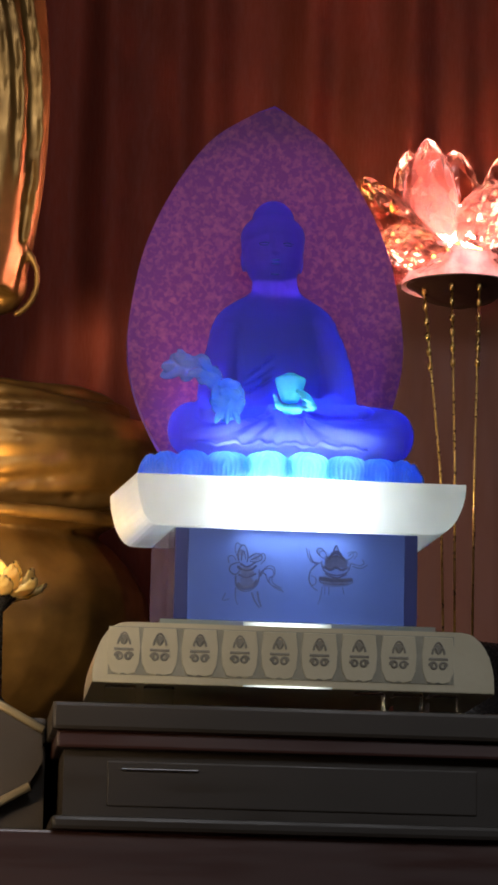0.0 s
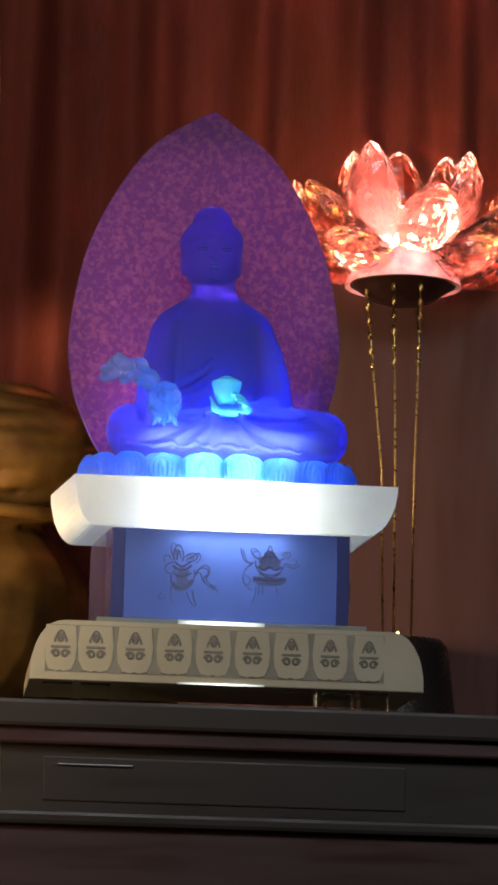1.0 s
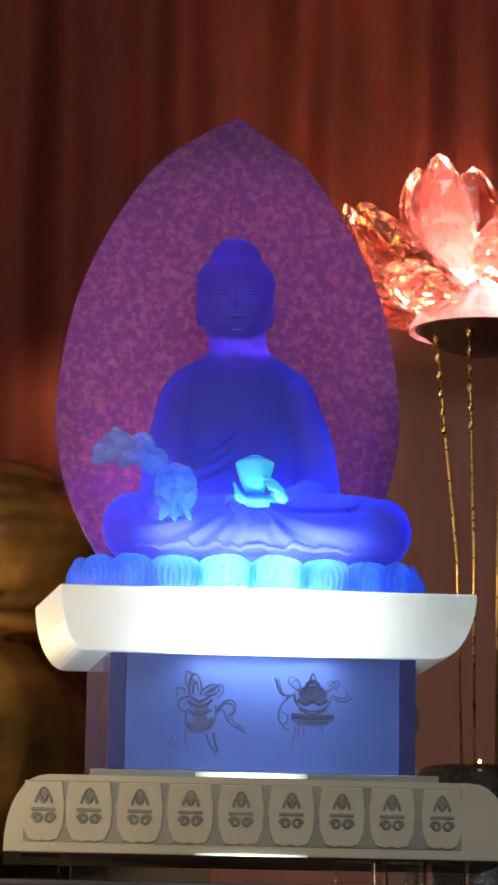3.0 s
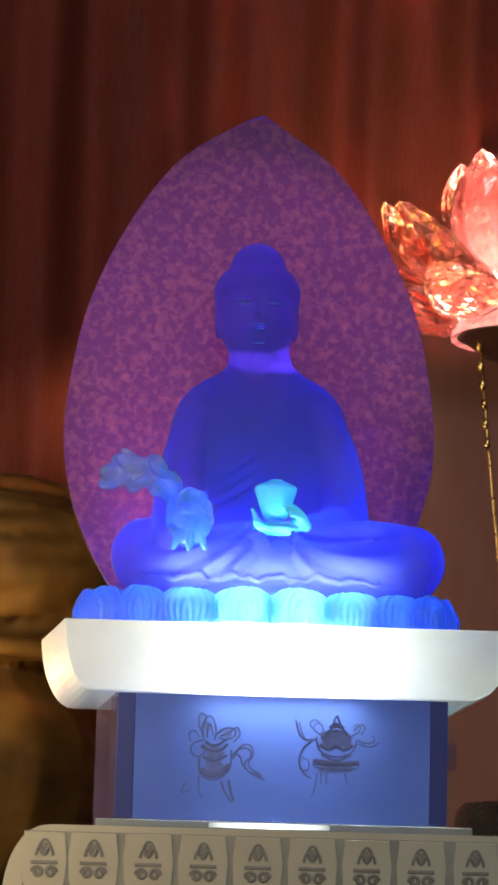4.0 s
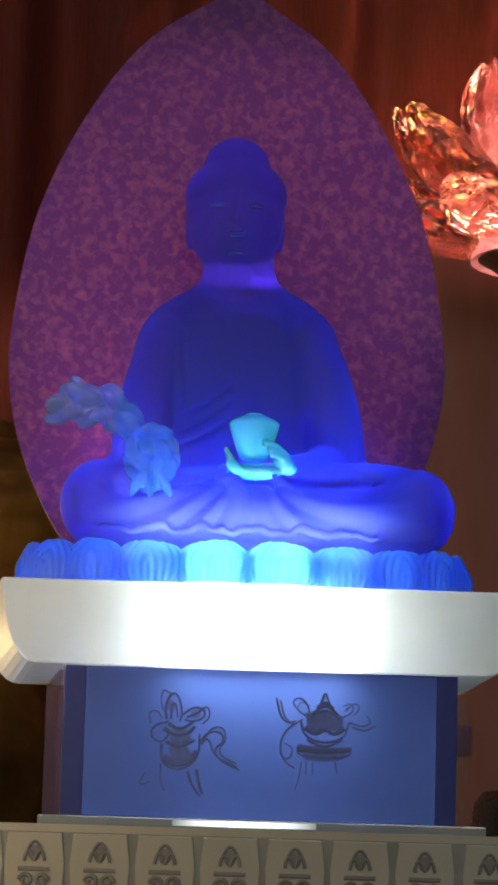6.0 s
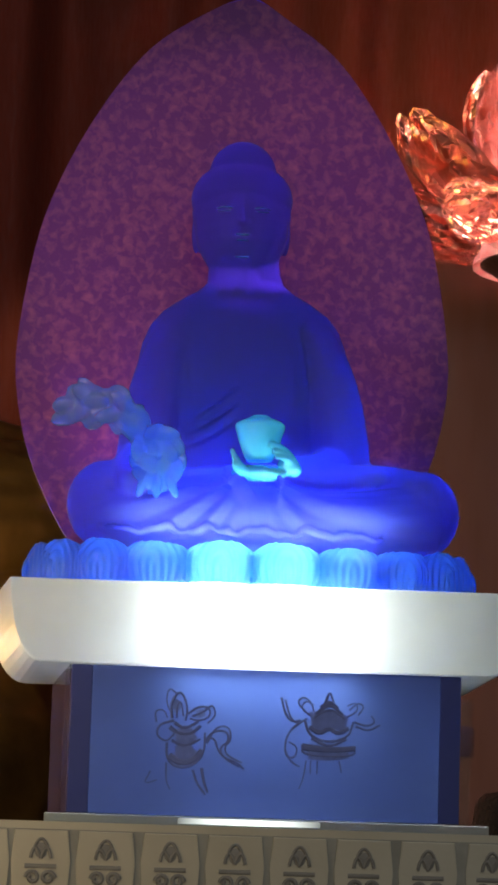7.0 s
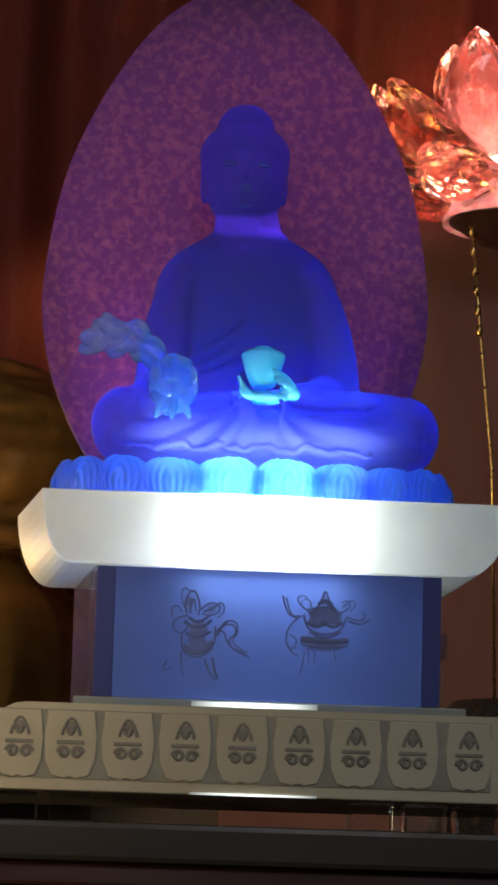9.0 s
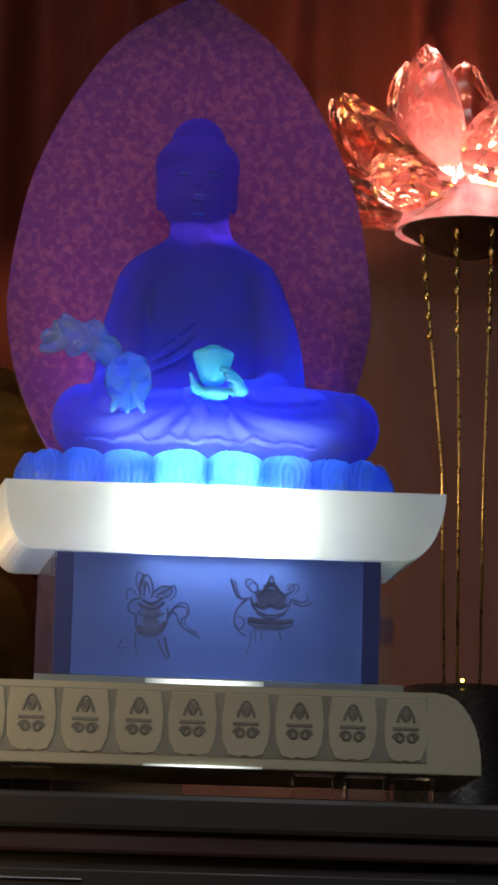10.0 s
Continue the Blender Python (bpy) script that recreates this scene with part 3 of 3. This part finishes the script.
def figure():
    bm = bmesh.new()
    P = lambda x, y, z: (CX + 0.97 * x, 0.036 + 0.8 * (y - 0.055), z)  # noqa: E731
    # seat and crossed legs
    ball(bm, P(0.007, 0.055, 0.197), (0.075, 0.042, 0.024))
    for s in (-0.80, 1.03):
        tube(bm, bend(P(s * 0.030, 0.055, 0.200), P(s * 0.065, 0.040, 0.204), P(s * 0.082, 0.026, 0.198)), 0.022, 0.019, 16)
        ball(bm, P(s * 0.083, 0.026, 0.197), (0.018, 0.022, 0.0205))
        tube(bm, bend(P(s * 0.085, 0.020, 0.194), P(s * 0.045, 0.000, 0.186), P(s * 0.005, 0.000, 0.190)), 0.017, 0.014, 16)
    tube(bm, bend(P(0.060, 0.018, 0.211), P(0.030, 0.008, 0.209), P(-0.010, 0.008, 0.206)), 0.008, 0.009, 12)
    ball(bm, P(0.058, 0.016, 0.213), (0.013, 0.008, 0.005))
    ball(bm, P(0.005, 0.006, 0.190), (0.080, 0.019, 0.0150))
    ball(bm, P(0.004, 0.004, 0.184), (0.074, 0.0165, 0.0085))
    Q, P = P, lambda x, y, z: (CX - 0.0042 + (1.02 if z > 0.312 else 0.99) * x, 0.0368 + (1 if z > 0.312 else 0.8) * (y - 0.056), z)  # noqa: E731
    # trunk under the robe, with arms that melt into it
    trunk = ((0.195, 0.060, 0.034), (0.220, 0.056, 0.033), (0.248, 0.0525, 0.031), (0.268, 0.0515, 0.029), (0.279, 0.0495, 0.027), (0.288, 0.0460, 0.025), (0.295, 0.0405, 0.0225),
             (0.3005, 0.0330, 0.020), (0.3055, 0.0240, 0.0185), (0.310, 0.0185, 0.0170), (0.316, 0.0160, 0.0160), (0.325, 0.0150, 0.0155))
    rings = [[bm.verts.new(P(0.003 + w * math.cos(a), 0.060 + d * math.sin(a), z)) for a in (2 * math.pi * q / 40 for q in range(40))] for z, w, d in trunk]
    for p, q in zip(rings, rings[1:]):
        for k in range(40):
            bm.faces.new((p[k], p[(k + 1) % 40], q[(k + 1) % 40], q[k]))
    bm.faces.new(list(reversed(rings[0])))
    bm.faces.new(rings[-1])
    for s in (-1, 1):
        tube(bm, bend(P(0.003 + s * 0.031, 0.054, 0.281), P(0.004 + s * 0.043, 0.050, 0.262), P(0.004 + s * 0.045, 0.042, 0.222)), 0.0130, 0.0155, 18)
        ball(bm, P(0.003 + s * 0.031, 0.054, 0.281), (0.0135, 0.0135, 0.0125))
        ball(bm, P(0.004 + s * 0.045, 0.042, 0.220), (0.0155, 0.0160, 0.014))
    tube(bm, bend(P(0.047, 0.040, 0.220), P(0.044, 0.018, 0.212), P(0.024, 0.008, 0.212)), 0.013, 0.008, 14)
    tube(bm, bend(P(-0.044, 0.040, 0.218), P(-0.050, 0.018, 0.212), P(-0.046, 0.000, 0.204)), 0.013, 0.009, 14)
    ball(bm, P(-0.046, 0.000, 0.204), (0.010, 0.010, 0.008))
    # neck, head, hair, ears
    tube(bm, [P(0, 0.060, 0.300), P(0, 0.058, 0.325)], 0.016, 0.0150, 18)
    ball(bm, P(0, 0.056, 0.338), (0.0225, 0.0235, 0.0275))
    ball(bm, P(0, 0.060, 0.345), (0.0240, 0.0250, 0.0215))
    ball(bm, P(0, 0.060, 0.352), (0.0247, 0.0255, 0.0185))
    ball(bm, P(0, 0.060, 0.3640), (0.0165, 0.0165, 0.0170))
    for s in (-1, 1):
        ball(bm, P(s * 0.0210, 0.062, 0.336), (0.0024, 0.0050, 0.0105))
    tube(bm, bend(P(0, 0.0340, 0.346), P(0, 0.0330, 0.341), P(0, 0.0320, 0.3355)), 0.0010)
    ball(bm, P(0, 0.0330, 0.3352), (0.0024, 0.0022, 0.0017))
    ball(bm, P(0, 0.0350, 0.3275), (0.0046, 0.0018, 0.0016))
    # robe: collar, folds over chest, sleeves and lap
    for s in (-1, 1):
        tube(bm, bend(P(s * 0.016, 0.052, 0.3085), P(s * 0.028, 0.034, 0.290), P(s * 0.020, 0.032, 0.238)), 0.0007, 0.0006)
    for k in range(3):
        tube(bm, bend(P(-0.027 + 0.003 * k, 0.0325, 0.226 + 0.007 * k), P(-0.012, 0.0245, 0.229 + 0.008 * k), P(0.000, 0.0285, 0.240 + 0.008 * k)), 0.0008, 0.0006)
    P, upper = Q, P
    hem = []
    for j in range(61):
        x = -0.066 + 0.132 * j / 60
        z = 0.1812 + 0.0012 * math.sin(j * 0.62) + 0.0006 * math.sin(j * 1.5)
        hem.append(P(x, -0.0015 - 0.0168 * math.sqrt(1 - (x / 0.078) ** 2) + 0.0006 * math.sin(j * 1.1), z))
    tube(bm, hem, 0.0019, sides=10)
    # hanging end of the robe between the shins
    tube(bm, bend(P(-0.006, -0.009, 0.208), P(0.004, -0.018, 0.196), P(0.000, -0.0135, 0.182)), 0.0040, 0.0050, 12, 0.5)
    tube(bm, bend(P(0.016, -0.010, 0.209), P(0.0175, -0.017, 0.200), P(0.014, -0.0160, 0.192)), 0.0012, 0.0009)
    body = remeshed(bm, 0.0009, 5)
    # folds that fan out of the lap and curl towards the knees
    body.normal_update()
    shift = []
    for v in body.verts:
        x, z = (v.co.x - CX) / 0.97 - 0.004, v.co.z
        if v.co.y > 0.020 or not 0.178 < z < 0.213 or abs(x) > 0.088 or v.normal.y > 0.1:
            continue
        a, r = math.atan2(abs(x), 0.219 - z), math.hypot(x, 0.219 - z)
        mask = min(1, (abs(x) - 0.006) / 0.008) * min(1, (0.088 - abs(x)) / 0.03) * min(1, (z - 0.178) / 0.004) * min(1, (0.213 - z) / 0.004)
        wave = math.sin((24 if x < 0 else 20) * a - 130 * r + 0.8 * math.sin(90 * x))
        if mask > 0:
            shift.append((v, v.normal * (0.00085 * mask * (wave + 0.4 * wave ** 3))))
    for v, d in shift:
        v.co += d
    # lidded bowl and cupped hand shapes
    bm = bmesh.new()
    lathe(bm, [(0.0055, 0.2175), (0.0070, 0.2195), (0.0094, 0.2260), (0.0112, 0.2320), (0.0117, 0.2340), (0.0110, 0.2352), (0.0070, 0.2372), (0.0045, 0.2378), (0.0042, 0.2388), (0.002, 0.2392)], 36, P(0.005, -0.002, 0)[:2])
    for dx, z0, r in ((0.0, 0.0, 0.0024), (0.0035, -0.0030, 0.0023), (0.0065, -0.0055, 0.0021)):
        tube(bm, bend(P(0.0225, -0.004, 0.2150 + z0 * 0.4), P(0.0165 + dx * 0.4, -0.011, 0.2250 + z0), P(0.0090 + dx * 0.5, -0.0135, 0.2240 + z0)), r, r * 0.6, 10)
    ball(bm, P(0.0195, -0.004, 0.2150), (0.0060, 0.0050, 0.0042), (0, 25, 0))
    for k in range(3):
        tube(bm, bend(P(0.0015 - 0.002 * k, -0.011, 0.2105), P(-0.0045 - 0.002 * k, -0.0145, 0.2120 + 0.001 * k), P(-0.0085 + 0.0012 * k, -0.0125 - 0.001 * k, 0.2215 - 0.0035 * k)), 0.0021, 0.0013, 10)
    ball(bm, P(0.005, -0.006, 0.2115), (0.0130, 0.0070, 0.0038))
    bmesh.ops.translate(bm, vec=(0.001, 0, -0.0015), verts=bm.verts[:])
    bowl = remeshed(bm, 0.0006, 2)
    # crisp eyelids, lips and chin line, their glints put in as lighter glass
    bm = bmesh.new()
    for s in (-1, 1):
        tube(bm, bend(upper(s * 0.0052, 0.0318, 0.3412), upper(s * 0.0086, 0.0314, 0.3424), upper(s * 0.0124, 0.0348, 0.3414)), 0.00045, 0.00035)
        tube(bm, bend(upper(s * 0.0060, 0.0322, 0.3400), upper(s * 0.0088, 0.0318, 0.3396), upper(s * 0.0118, 0.0342, 0.3402)), 0.00035)
    tube(bm, bend(upper(-0.0030, 0.0334, 0.3290), upper(0, 0.0322, 0.3284), upper(0.0030, 0.0334, 0.3290)), 0.0005)
    tube(bm, bend(upper(-0.0026, 0.0338, 0.3262), upper(0, 0.0326, 0.3258), upper(0.0026, 0.0338, 0.3262)), 0.0005)
    tube(bm, bend(upper(-0.0030, 0.0378, 0.3190), upper(0, 0.0366, 0.3186), upper(0.0030, 0.0378, 0.3190)), 0.0005)
    face = bm
    # added dark core in the heart of the trunk: darkens the chest, leaves the edges bright
    bm = bmesh.new()
    rings = [[bm.verts.new(upper(0.003 + 0.70 * w * math.cos(a), 0.066 + 0.50 * d * math.sin(a), z)) for a in (2 * math.pi * q / 32 for q in range(32))] for z, w, d in trunk[:8]]
    for p, q in zip(rings, rings[1:]):
        for k in range(32):
            bm.faces.new((p[k], p[(k + 1) % 32], q[(k + 1) % 32], q[k]))
    bm.faces.new(list(reversed(rings[0])))
    bm.faces.new(rings[-1])
    core = bm
    # plant sprig over the knee
    bm = bmesh.new()
    P = lambda x, y, z: Q(x + 0.005, y, z - 0.004)  # noqa: E731
    rnd = random.Random(5)
    tube(bm, bend(P(-0.046, -0.006, 0.202), P(-0.046, -0.010, 0.226), P(-0.066, -0.008, 0.238)), 0.0060, 0.0060, 10, 0.5)
    for k in range(30):
        t, w = rnd.random(), rnd.uniform(-1, 1)
        x = -0.090 + 0.034 * t
        mid = 0.2400 + 0.003 * math.sin(3.1 * t) - 0.010 * max(0, t - 0.6)
        ball(bm, P(x, -0.008 + rnd.uniform(-0.0025, 0.0025), mid + 0.0070 * w * math.sin(math.pi * min(1, t * 0.75 + 0.22))),
             (rnd.uniform(0.0065, 0.0100), 0.0016, rnd.uniform(0.0036, 0.0056)), (rnd.uniform(-15, 15), 45 * w + rnd.uniform(-15, 15), rnd.uniform(-20, 20)), 12, 8)
    for k in range(22):
        a, q = 2 * math.pi * k / 11, 1.0 if k < 11 else 0.5
        ball(bm, P(-0.0470 + 0.0095 * q * math.cos(a), -0.010 + rnd.uniform(-0.003, 0.002), 0.2190 + 0.0115 * q * math.sin(a)),
             (0.0066, 0.0018, 0.0042), (rnd.uniform(-25, 25), -math.degrees(a) + 75, rnd.uniform(-25, 25)), 12, 8)
    for x in (-0.054, -0.047, -0.040):
        ball(bm, P(x, -0.013, 0.206), (0.0024, 0.0020, 0.0065), (0, rnd.uniform(-25, 25), 0), 10, 7)
    sprig = remeshed(bm, 0.0006, 1)
    bm = body
    for more, slot in ((bowl, 1), (sprig, 2), (face, 2), (core, 3)):
        for f in more.faces:
            f.material_index = slot
        me = bpy.data.meshes.new("piece")
        more.to_mesh(me)
        more.free()
        bm.from_mesh(me)
    ob = new("seated_statue", mesh_of(bm, "seated_statue", [BLUE, LITCYAN, SPRIG, CORE], True))
    tagged(ob, "translucent deep blue cast glass seated figure holding a bowl", "statue")


throne()
aureole()
figure()


# ---- crystal lotus lamp ----
def crystal_petal(length, width, thick, sides=11):
    bm = bmesh.new()
    rnd = random.Random(3)
    rings = []
    for u, r in ((0.0, 0.30), (0.06, 0.46), (0.14, 0.66), (0.24, 0.84), (0.35, 0.96), (0.47, 1.0), (0.58, 0.97), (0.69, 0.87), (0.79, 0.70), (0.88, 0.47), (0.95, 0.24)):
        b = 0.12 * length * math.sin(math.pi * u)
        rings.append([bm.verts.new((r * width / 2 * math.cos(a), -b + r ** 0.7 * thick / 2 * math.sin(a), u * length)) for a in (2 * math.pi * s / sides for s in range(sides))])
    for p, q in zip(rings, rings[1:]):
        for s in range(sides):
            bm.faces.new((p[s], p[(s + 1) % sides], q[(s + 1) % sides], q[s]))
    tip = bm.verts.new((0, 0, length))
    for s in range(sides):
        bm.faces.new((rings[-1][s], rings[-1][(s + 1) % sides], tip))
    bm.faces.new(list(reversed(rings[0])))
    for v in bm.verts:
        v.co += Vector((rnd.uniform(-1, 1), rnd.uniform(-1, 1), rnd.uniform(-1, 1))) * 0.0012
    return bm


def lotus_lamp():
    t = thing("lotus_lamp", "lit pink crystal lotus lamp on thin gold rods", "lamp", (0.187, 0.42, 0.045))
    inner = mesh_of(crystal_petal(0.096, 0.052, 0.030), "petal", PETAL, False)
    middle = mesh_of(crystal_petal(0.076, 0.060, 0.034), "petal", PETAL, False)
    outer = mesh_of(crystal_petal(0.108, 0.054, 0.022), "petal", PETAL, False)
    rows = ((inner, 0.020, 0.414, 13, (180,)), (inner, 0.020, 0.412, 20, (125, -125)), (inner, 0.026, 0.402, 22, (62, -38)), (middle, 0.030, 0.398, 52, (12,)),
            (outer, 0.030, 0.400, 45, (112, -115)), (outer, 0.030, 0.398, 65, (52, -50, 140, -140)), (middle, 0.026, 0.392, 82, (48, -45, 95, -95)))
    for mesh, r, z, tilt, turns in rows:
        for a in turns:
            ob = new("petal", mesh)
            ob.parent = t
            ob.matrix_basis = Matrix.Translation((r * math.sin(radians(a)), -r * math.cos(radians(a)), z)) @ pose(0, 0, 0, 0, 0, a) @ pose(0, 0, 0, tilt, 0, 0)
    bm = lathe(bmesh.new(), [(0.046, 0.371), (0.0525, 0.369), (0.0500, 0.380), (0.0485, 0.392), (0.044, 0.397), (0.030, 0.398)], 22)
    part("rim", bm, RING, t, "faceted pale pink crystal rim")
    bm = lathe(bmesh.new(), [(0.010, 0.352), (0.030, 0.358), (0.044, 0.369), (0.048, 0.3705)], 36)
    part("cup", bm, REDWOOD, t, "dark red cup", smooth=True)
    bm = bmesh.new()
    ball(bm, (0, 0, 0.432), (0.010, 0.010, 0.012))
    part("bulb", bm, BULB, t, smooth=True)
    for k in range(9):
        a = radians(40 * k + 12)
        bm = bmesh.new()
        ball(bm, (0.041 * math.sin(a), -0.041 * math.cos(a), 0.400), (0.0022, 0.0022, 0.0018), u=10, v=8)
        part("diode", bm, BEAD, t, smooth=True)
    # added glowing beads, no real diodes: the petals refract them as sparkle
    for k in range(6):
        a = radians(60 * k + 15)
        bm = bmesh.new()
        ball(bm, (0.026 * math.sin(a), -0.026 * math.cos(a), 0.412), (0.0045, 0.0045, 0.0040), u=10, v=8)
        part("diode", bm, SPARKLE, t, smooth=True)
    for x, y, lean in ((-0.034, -0.012, 0.020), (-0.013, -0.034, 0.005), (0.011, -0.036, -0.004)):
        bm = tube(bmesh.new(), [(x, y, 0.366), (x + lean * 0.3, y, 0.30), (x + lean * 0.8, y, 0.20), (x + lean, y, 0.045)], 0.0011, 0.0010)
        rod = part("rod", bm, BRASS, t, "thin gold rod", smooth=True)
        for k in range(6):
            bm = bmesh.new()
            ball(bm, (x + lean * 0.06 * k, y, 0.361 - 0.0135 * k), (0.0024, 0.0024, 0.0045), u=12, v=8)
            part("bead", bm, BRASS, rod, smooth=True)
    part("stand", lathe(bmesh.new(), [(0.060, -0.057), (0.062, -0.048), (0.055, -0.036), (0.045, 0.044), (0.040, 0.050)], 40), BLACK, t, "dark enamel stand", smooth=True)
    bm = bmesh.new()
    ball(bm, (-0.006, -0.046, 0.051), (0.0013, 0.0013, 0.0013), u=10, v=8)
    part("pilot_light", bm, STAR, t)


lotus_lamp()


def small_lotus():
    t = thing("small_lotus_light", "small lit yellow glass lotus candle", "lamp", (-0.213, 0.20, 0.012))
    m1 = mesh_of(crystal_petal(0.029, 0.018, 0.006), "petal", YPETAL, True)
    for n, tilt, r, off in ((6, 18, 0.006, 0), (8, 42, 0.010, 20), (8, 66, 0.012, 5)):
        for k in range(n):
            a = 360 * k / n + off
            ob = new("petal", m1)
            ob.parent = t
            ob.matrix_basis = Matrix.Translation((r * math.sin(radians(a)), -r * math.cos(radians(a)), 0.083)) @ pose(0, 0, 0, 0, 0, a) @ pose(0, 0, 0, tilt, 0, 0)
    part("stem", lathe(bmesh.new(), [(0.022, -0.024), (0.020, -0.018), (0.005, 0.004), (0.004, 0.07), (0.014, 0.080), (0.014, 0.084)], 24), BLACK, t, smooth=True)
    bm = bmesh.new()
    ball(bm, (0, 0, 0.092), (0.004, 0.004, 0.005))
    part("bulb", bm, YBULB, t, smooth=True)


small_lotus()


def gilded_statue():
    bm = bmesh.new()
    # seat, spread robe, trunk and sleeve
    ball(bm, (-0.27, 0.42, 0.09), (0.205, 0.14, 0.105))
    ball(bm, (-0.26, 0.40, 0.215), (0.20, 0.12, 0.078))
    ball(bm, (-0.36, 0.44, 0.48), (0.13, 0.09, 0.24))
    tube(bm, bend((-0.25, 0.40, 0.70), (-0.21, 0.38, 0.54), (-0.245, 0.36, 0.36)), 0.060, 0.050, 20)
    ball(bm, (-0.215, 0.355, 0.372), (0.026, 0.018, 0.030))
    tube(bm, [(-0.212 + 0.031 * math.cos(radians(a)), 0.342, 0.372 + 0.036 * math.sin(radians(a))) for a in range(-70, 111, 10)], 0.0035, 0.0035, 10)
    for k in range(10):
        pts = []
        for q in range(15):
            a = radians(14 + 118 * q / 14)
            z = 0.264 - 0.0100 * k - (0.0070 * k - 0.02) * (q / 14) ** 1.4 + 0.004 * math.sin(q * 0.8 + k * 1.7)
            wide = math.sqrt(max(0.02, 1 - ((z - 0.215) / 0.078) ** 2))
            pts.append((-0.26 + 0.197 * wide * math.cos(a), 0.40 - 0.117 * wide * math.sin(a), z))
        tube(bm, pts, 0.0105, 0.0070, 8)
    tube(bm, [(-0.27 + 0.215 * math.cos(radians(a)), 0.41 - 0.138 * math.sin(radians(a)), 0.160) for a in range(0, 181, 12)], 0.006)
    for k in range(11):
        x = -0.285 + 0.0105 * k
        d = 0.0016 * (k - 5) ** 2 * 0.35 + 0.003 * math.sin(k * 2.3)
        tube(bm, bend((x - 0.034, 0.344 + d, 0.70), (x + 0.020 + 0.004 * math.sin(k * 1.7), 0.326 + d, 0.56), (x - 0.012, 0.322 + d, 0.41 + 0.012 * math.sin(k * 2.9))), 0.0042 + 0.0016 * math.sin(k * 1.9), 0.002, 8)
    for k in range(9):
        a = 0.7 * k
        ball(bm, (-0.225 + 0.026 * math.cos(a), 0.340 + 0.004 * (k % 3), 0.436 + 0.022 * math.sin(a)), (0.011, 0.007, 0.008), (0, 40 * k, 0), 10, 8)
    bm = remeshed(bm, 0.0030, 2)
    for v in bm.verts:
        z = v.co.z
        v.co.x = -0.262 + 0.94 * (v.co.x + 0.26)
        v.co.z = 0.034 + 0.945 * z if z > 0.215 else -0.012 + (z + 0.015) * 1.083
    ob = new("gilded_statue", mesh_of(bm, "gilded_statue", GOLD, True))
    tagged(ob, "large gilded seated statue with draped robe folds", "statue")


gilded_statue()


def tray_frame():
    """Pale wooden frame that leans on the altar's lower side."""
    t = thing("tray_frame", "pale wooden tray frame leaning on the altar's side", "tray", (-0.19, 0.056, -0.05))
    for name, a, b in (("upper_bar", (-0.095, 0, 0.085), (0.011, 0, 0.0265)), ("lower_bar", (-0.095, 0, -0.070), (0.0025, 0, -0.015))):
        part(name, tube(bmesh.new(), [a, b], 0.0036, 0.0032, 10, 0.8), PALEWOOD, t, smooth=True)
    part("panel", slab_of([(-0.095, 0.080), (0.010, 0.024), (0.012, 0.004), (0.002, -0.013), (-0.095, -0.066)], 0.0005, 0.0035), LACQUER, t, "dark panel between the bars")


tray_frame()


def offering_cup():
    t = thing("offering_cup", "small clear glass offering cup with a pale band", "cup", (0.101, 0.215, -0.012))
    part("glass", lathe(bmesh.new(), [(0.013, 0.0), (0.015, 0.004), (0.0165, 0.142), (0.0155, 0.142), (0.0140, 0.008), (0.004, 0.006)], 32), FOOT, t, smooth=True)
    part("band", lathe(bmesh.new(), [(0.0165, 0.112), (0.0172, 0.113), (0.0174, 0.127), (0.0167, 0.128)], 32, close=False), CASING, t, "pale band", smooth=True)
    part("ring", lathe(bmesh.new(), [(0.0160, 0.066), (0.0168, 0.0665), (0.0168, 0.068), (0.0160, 0.0685)], 32, close=False), CASING, t, smooth=True)


offering_cup()
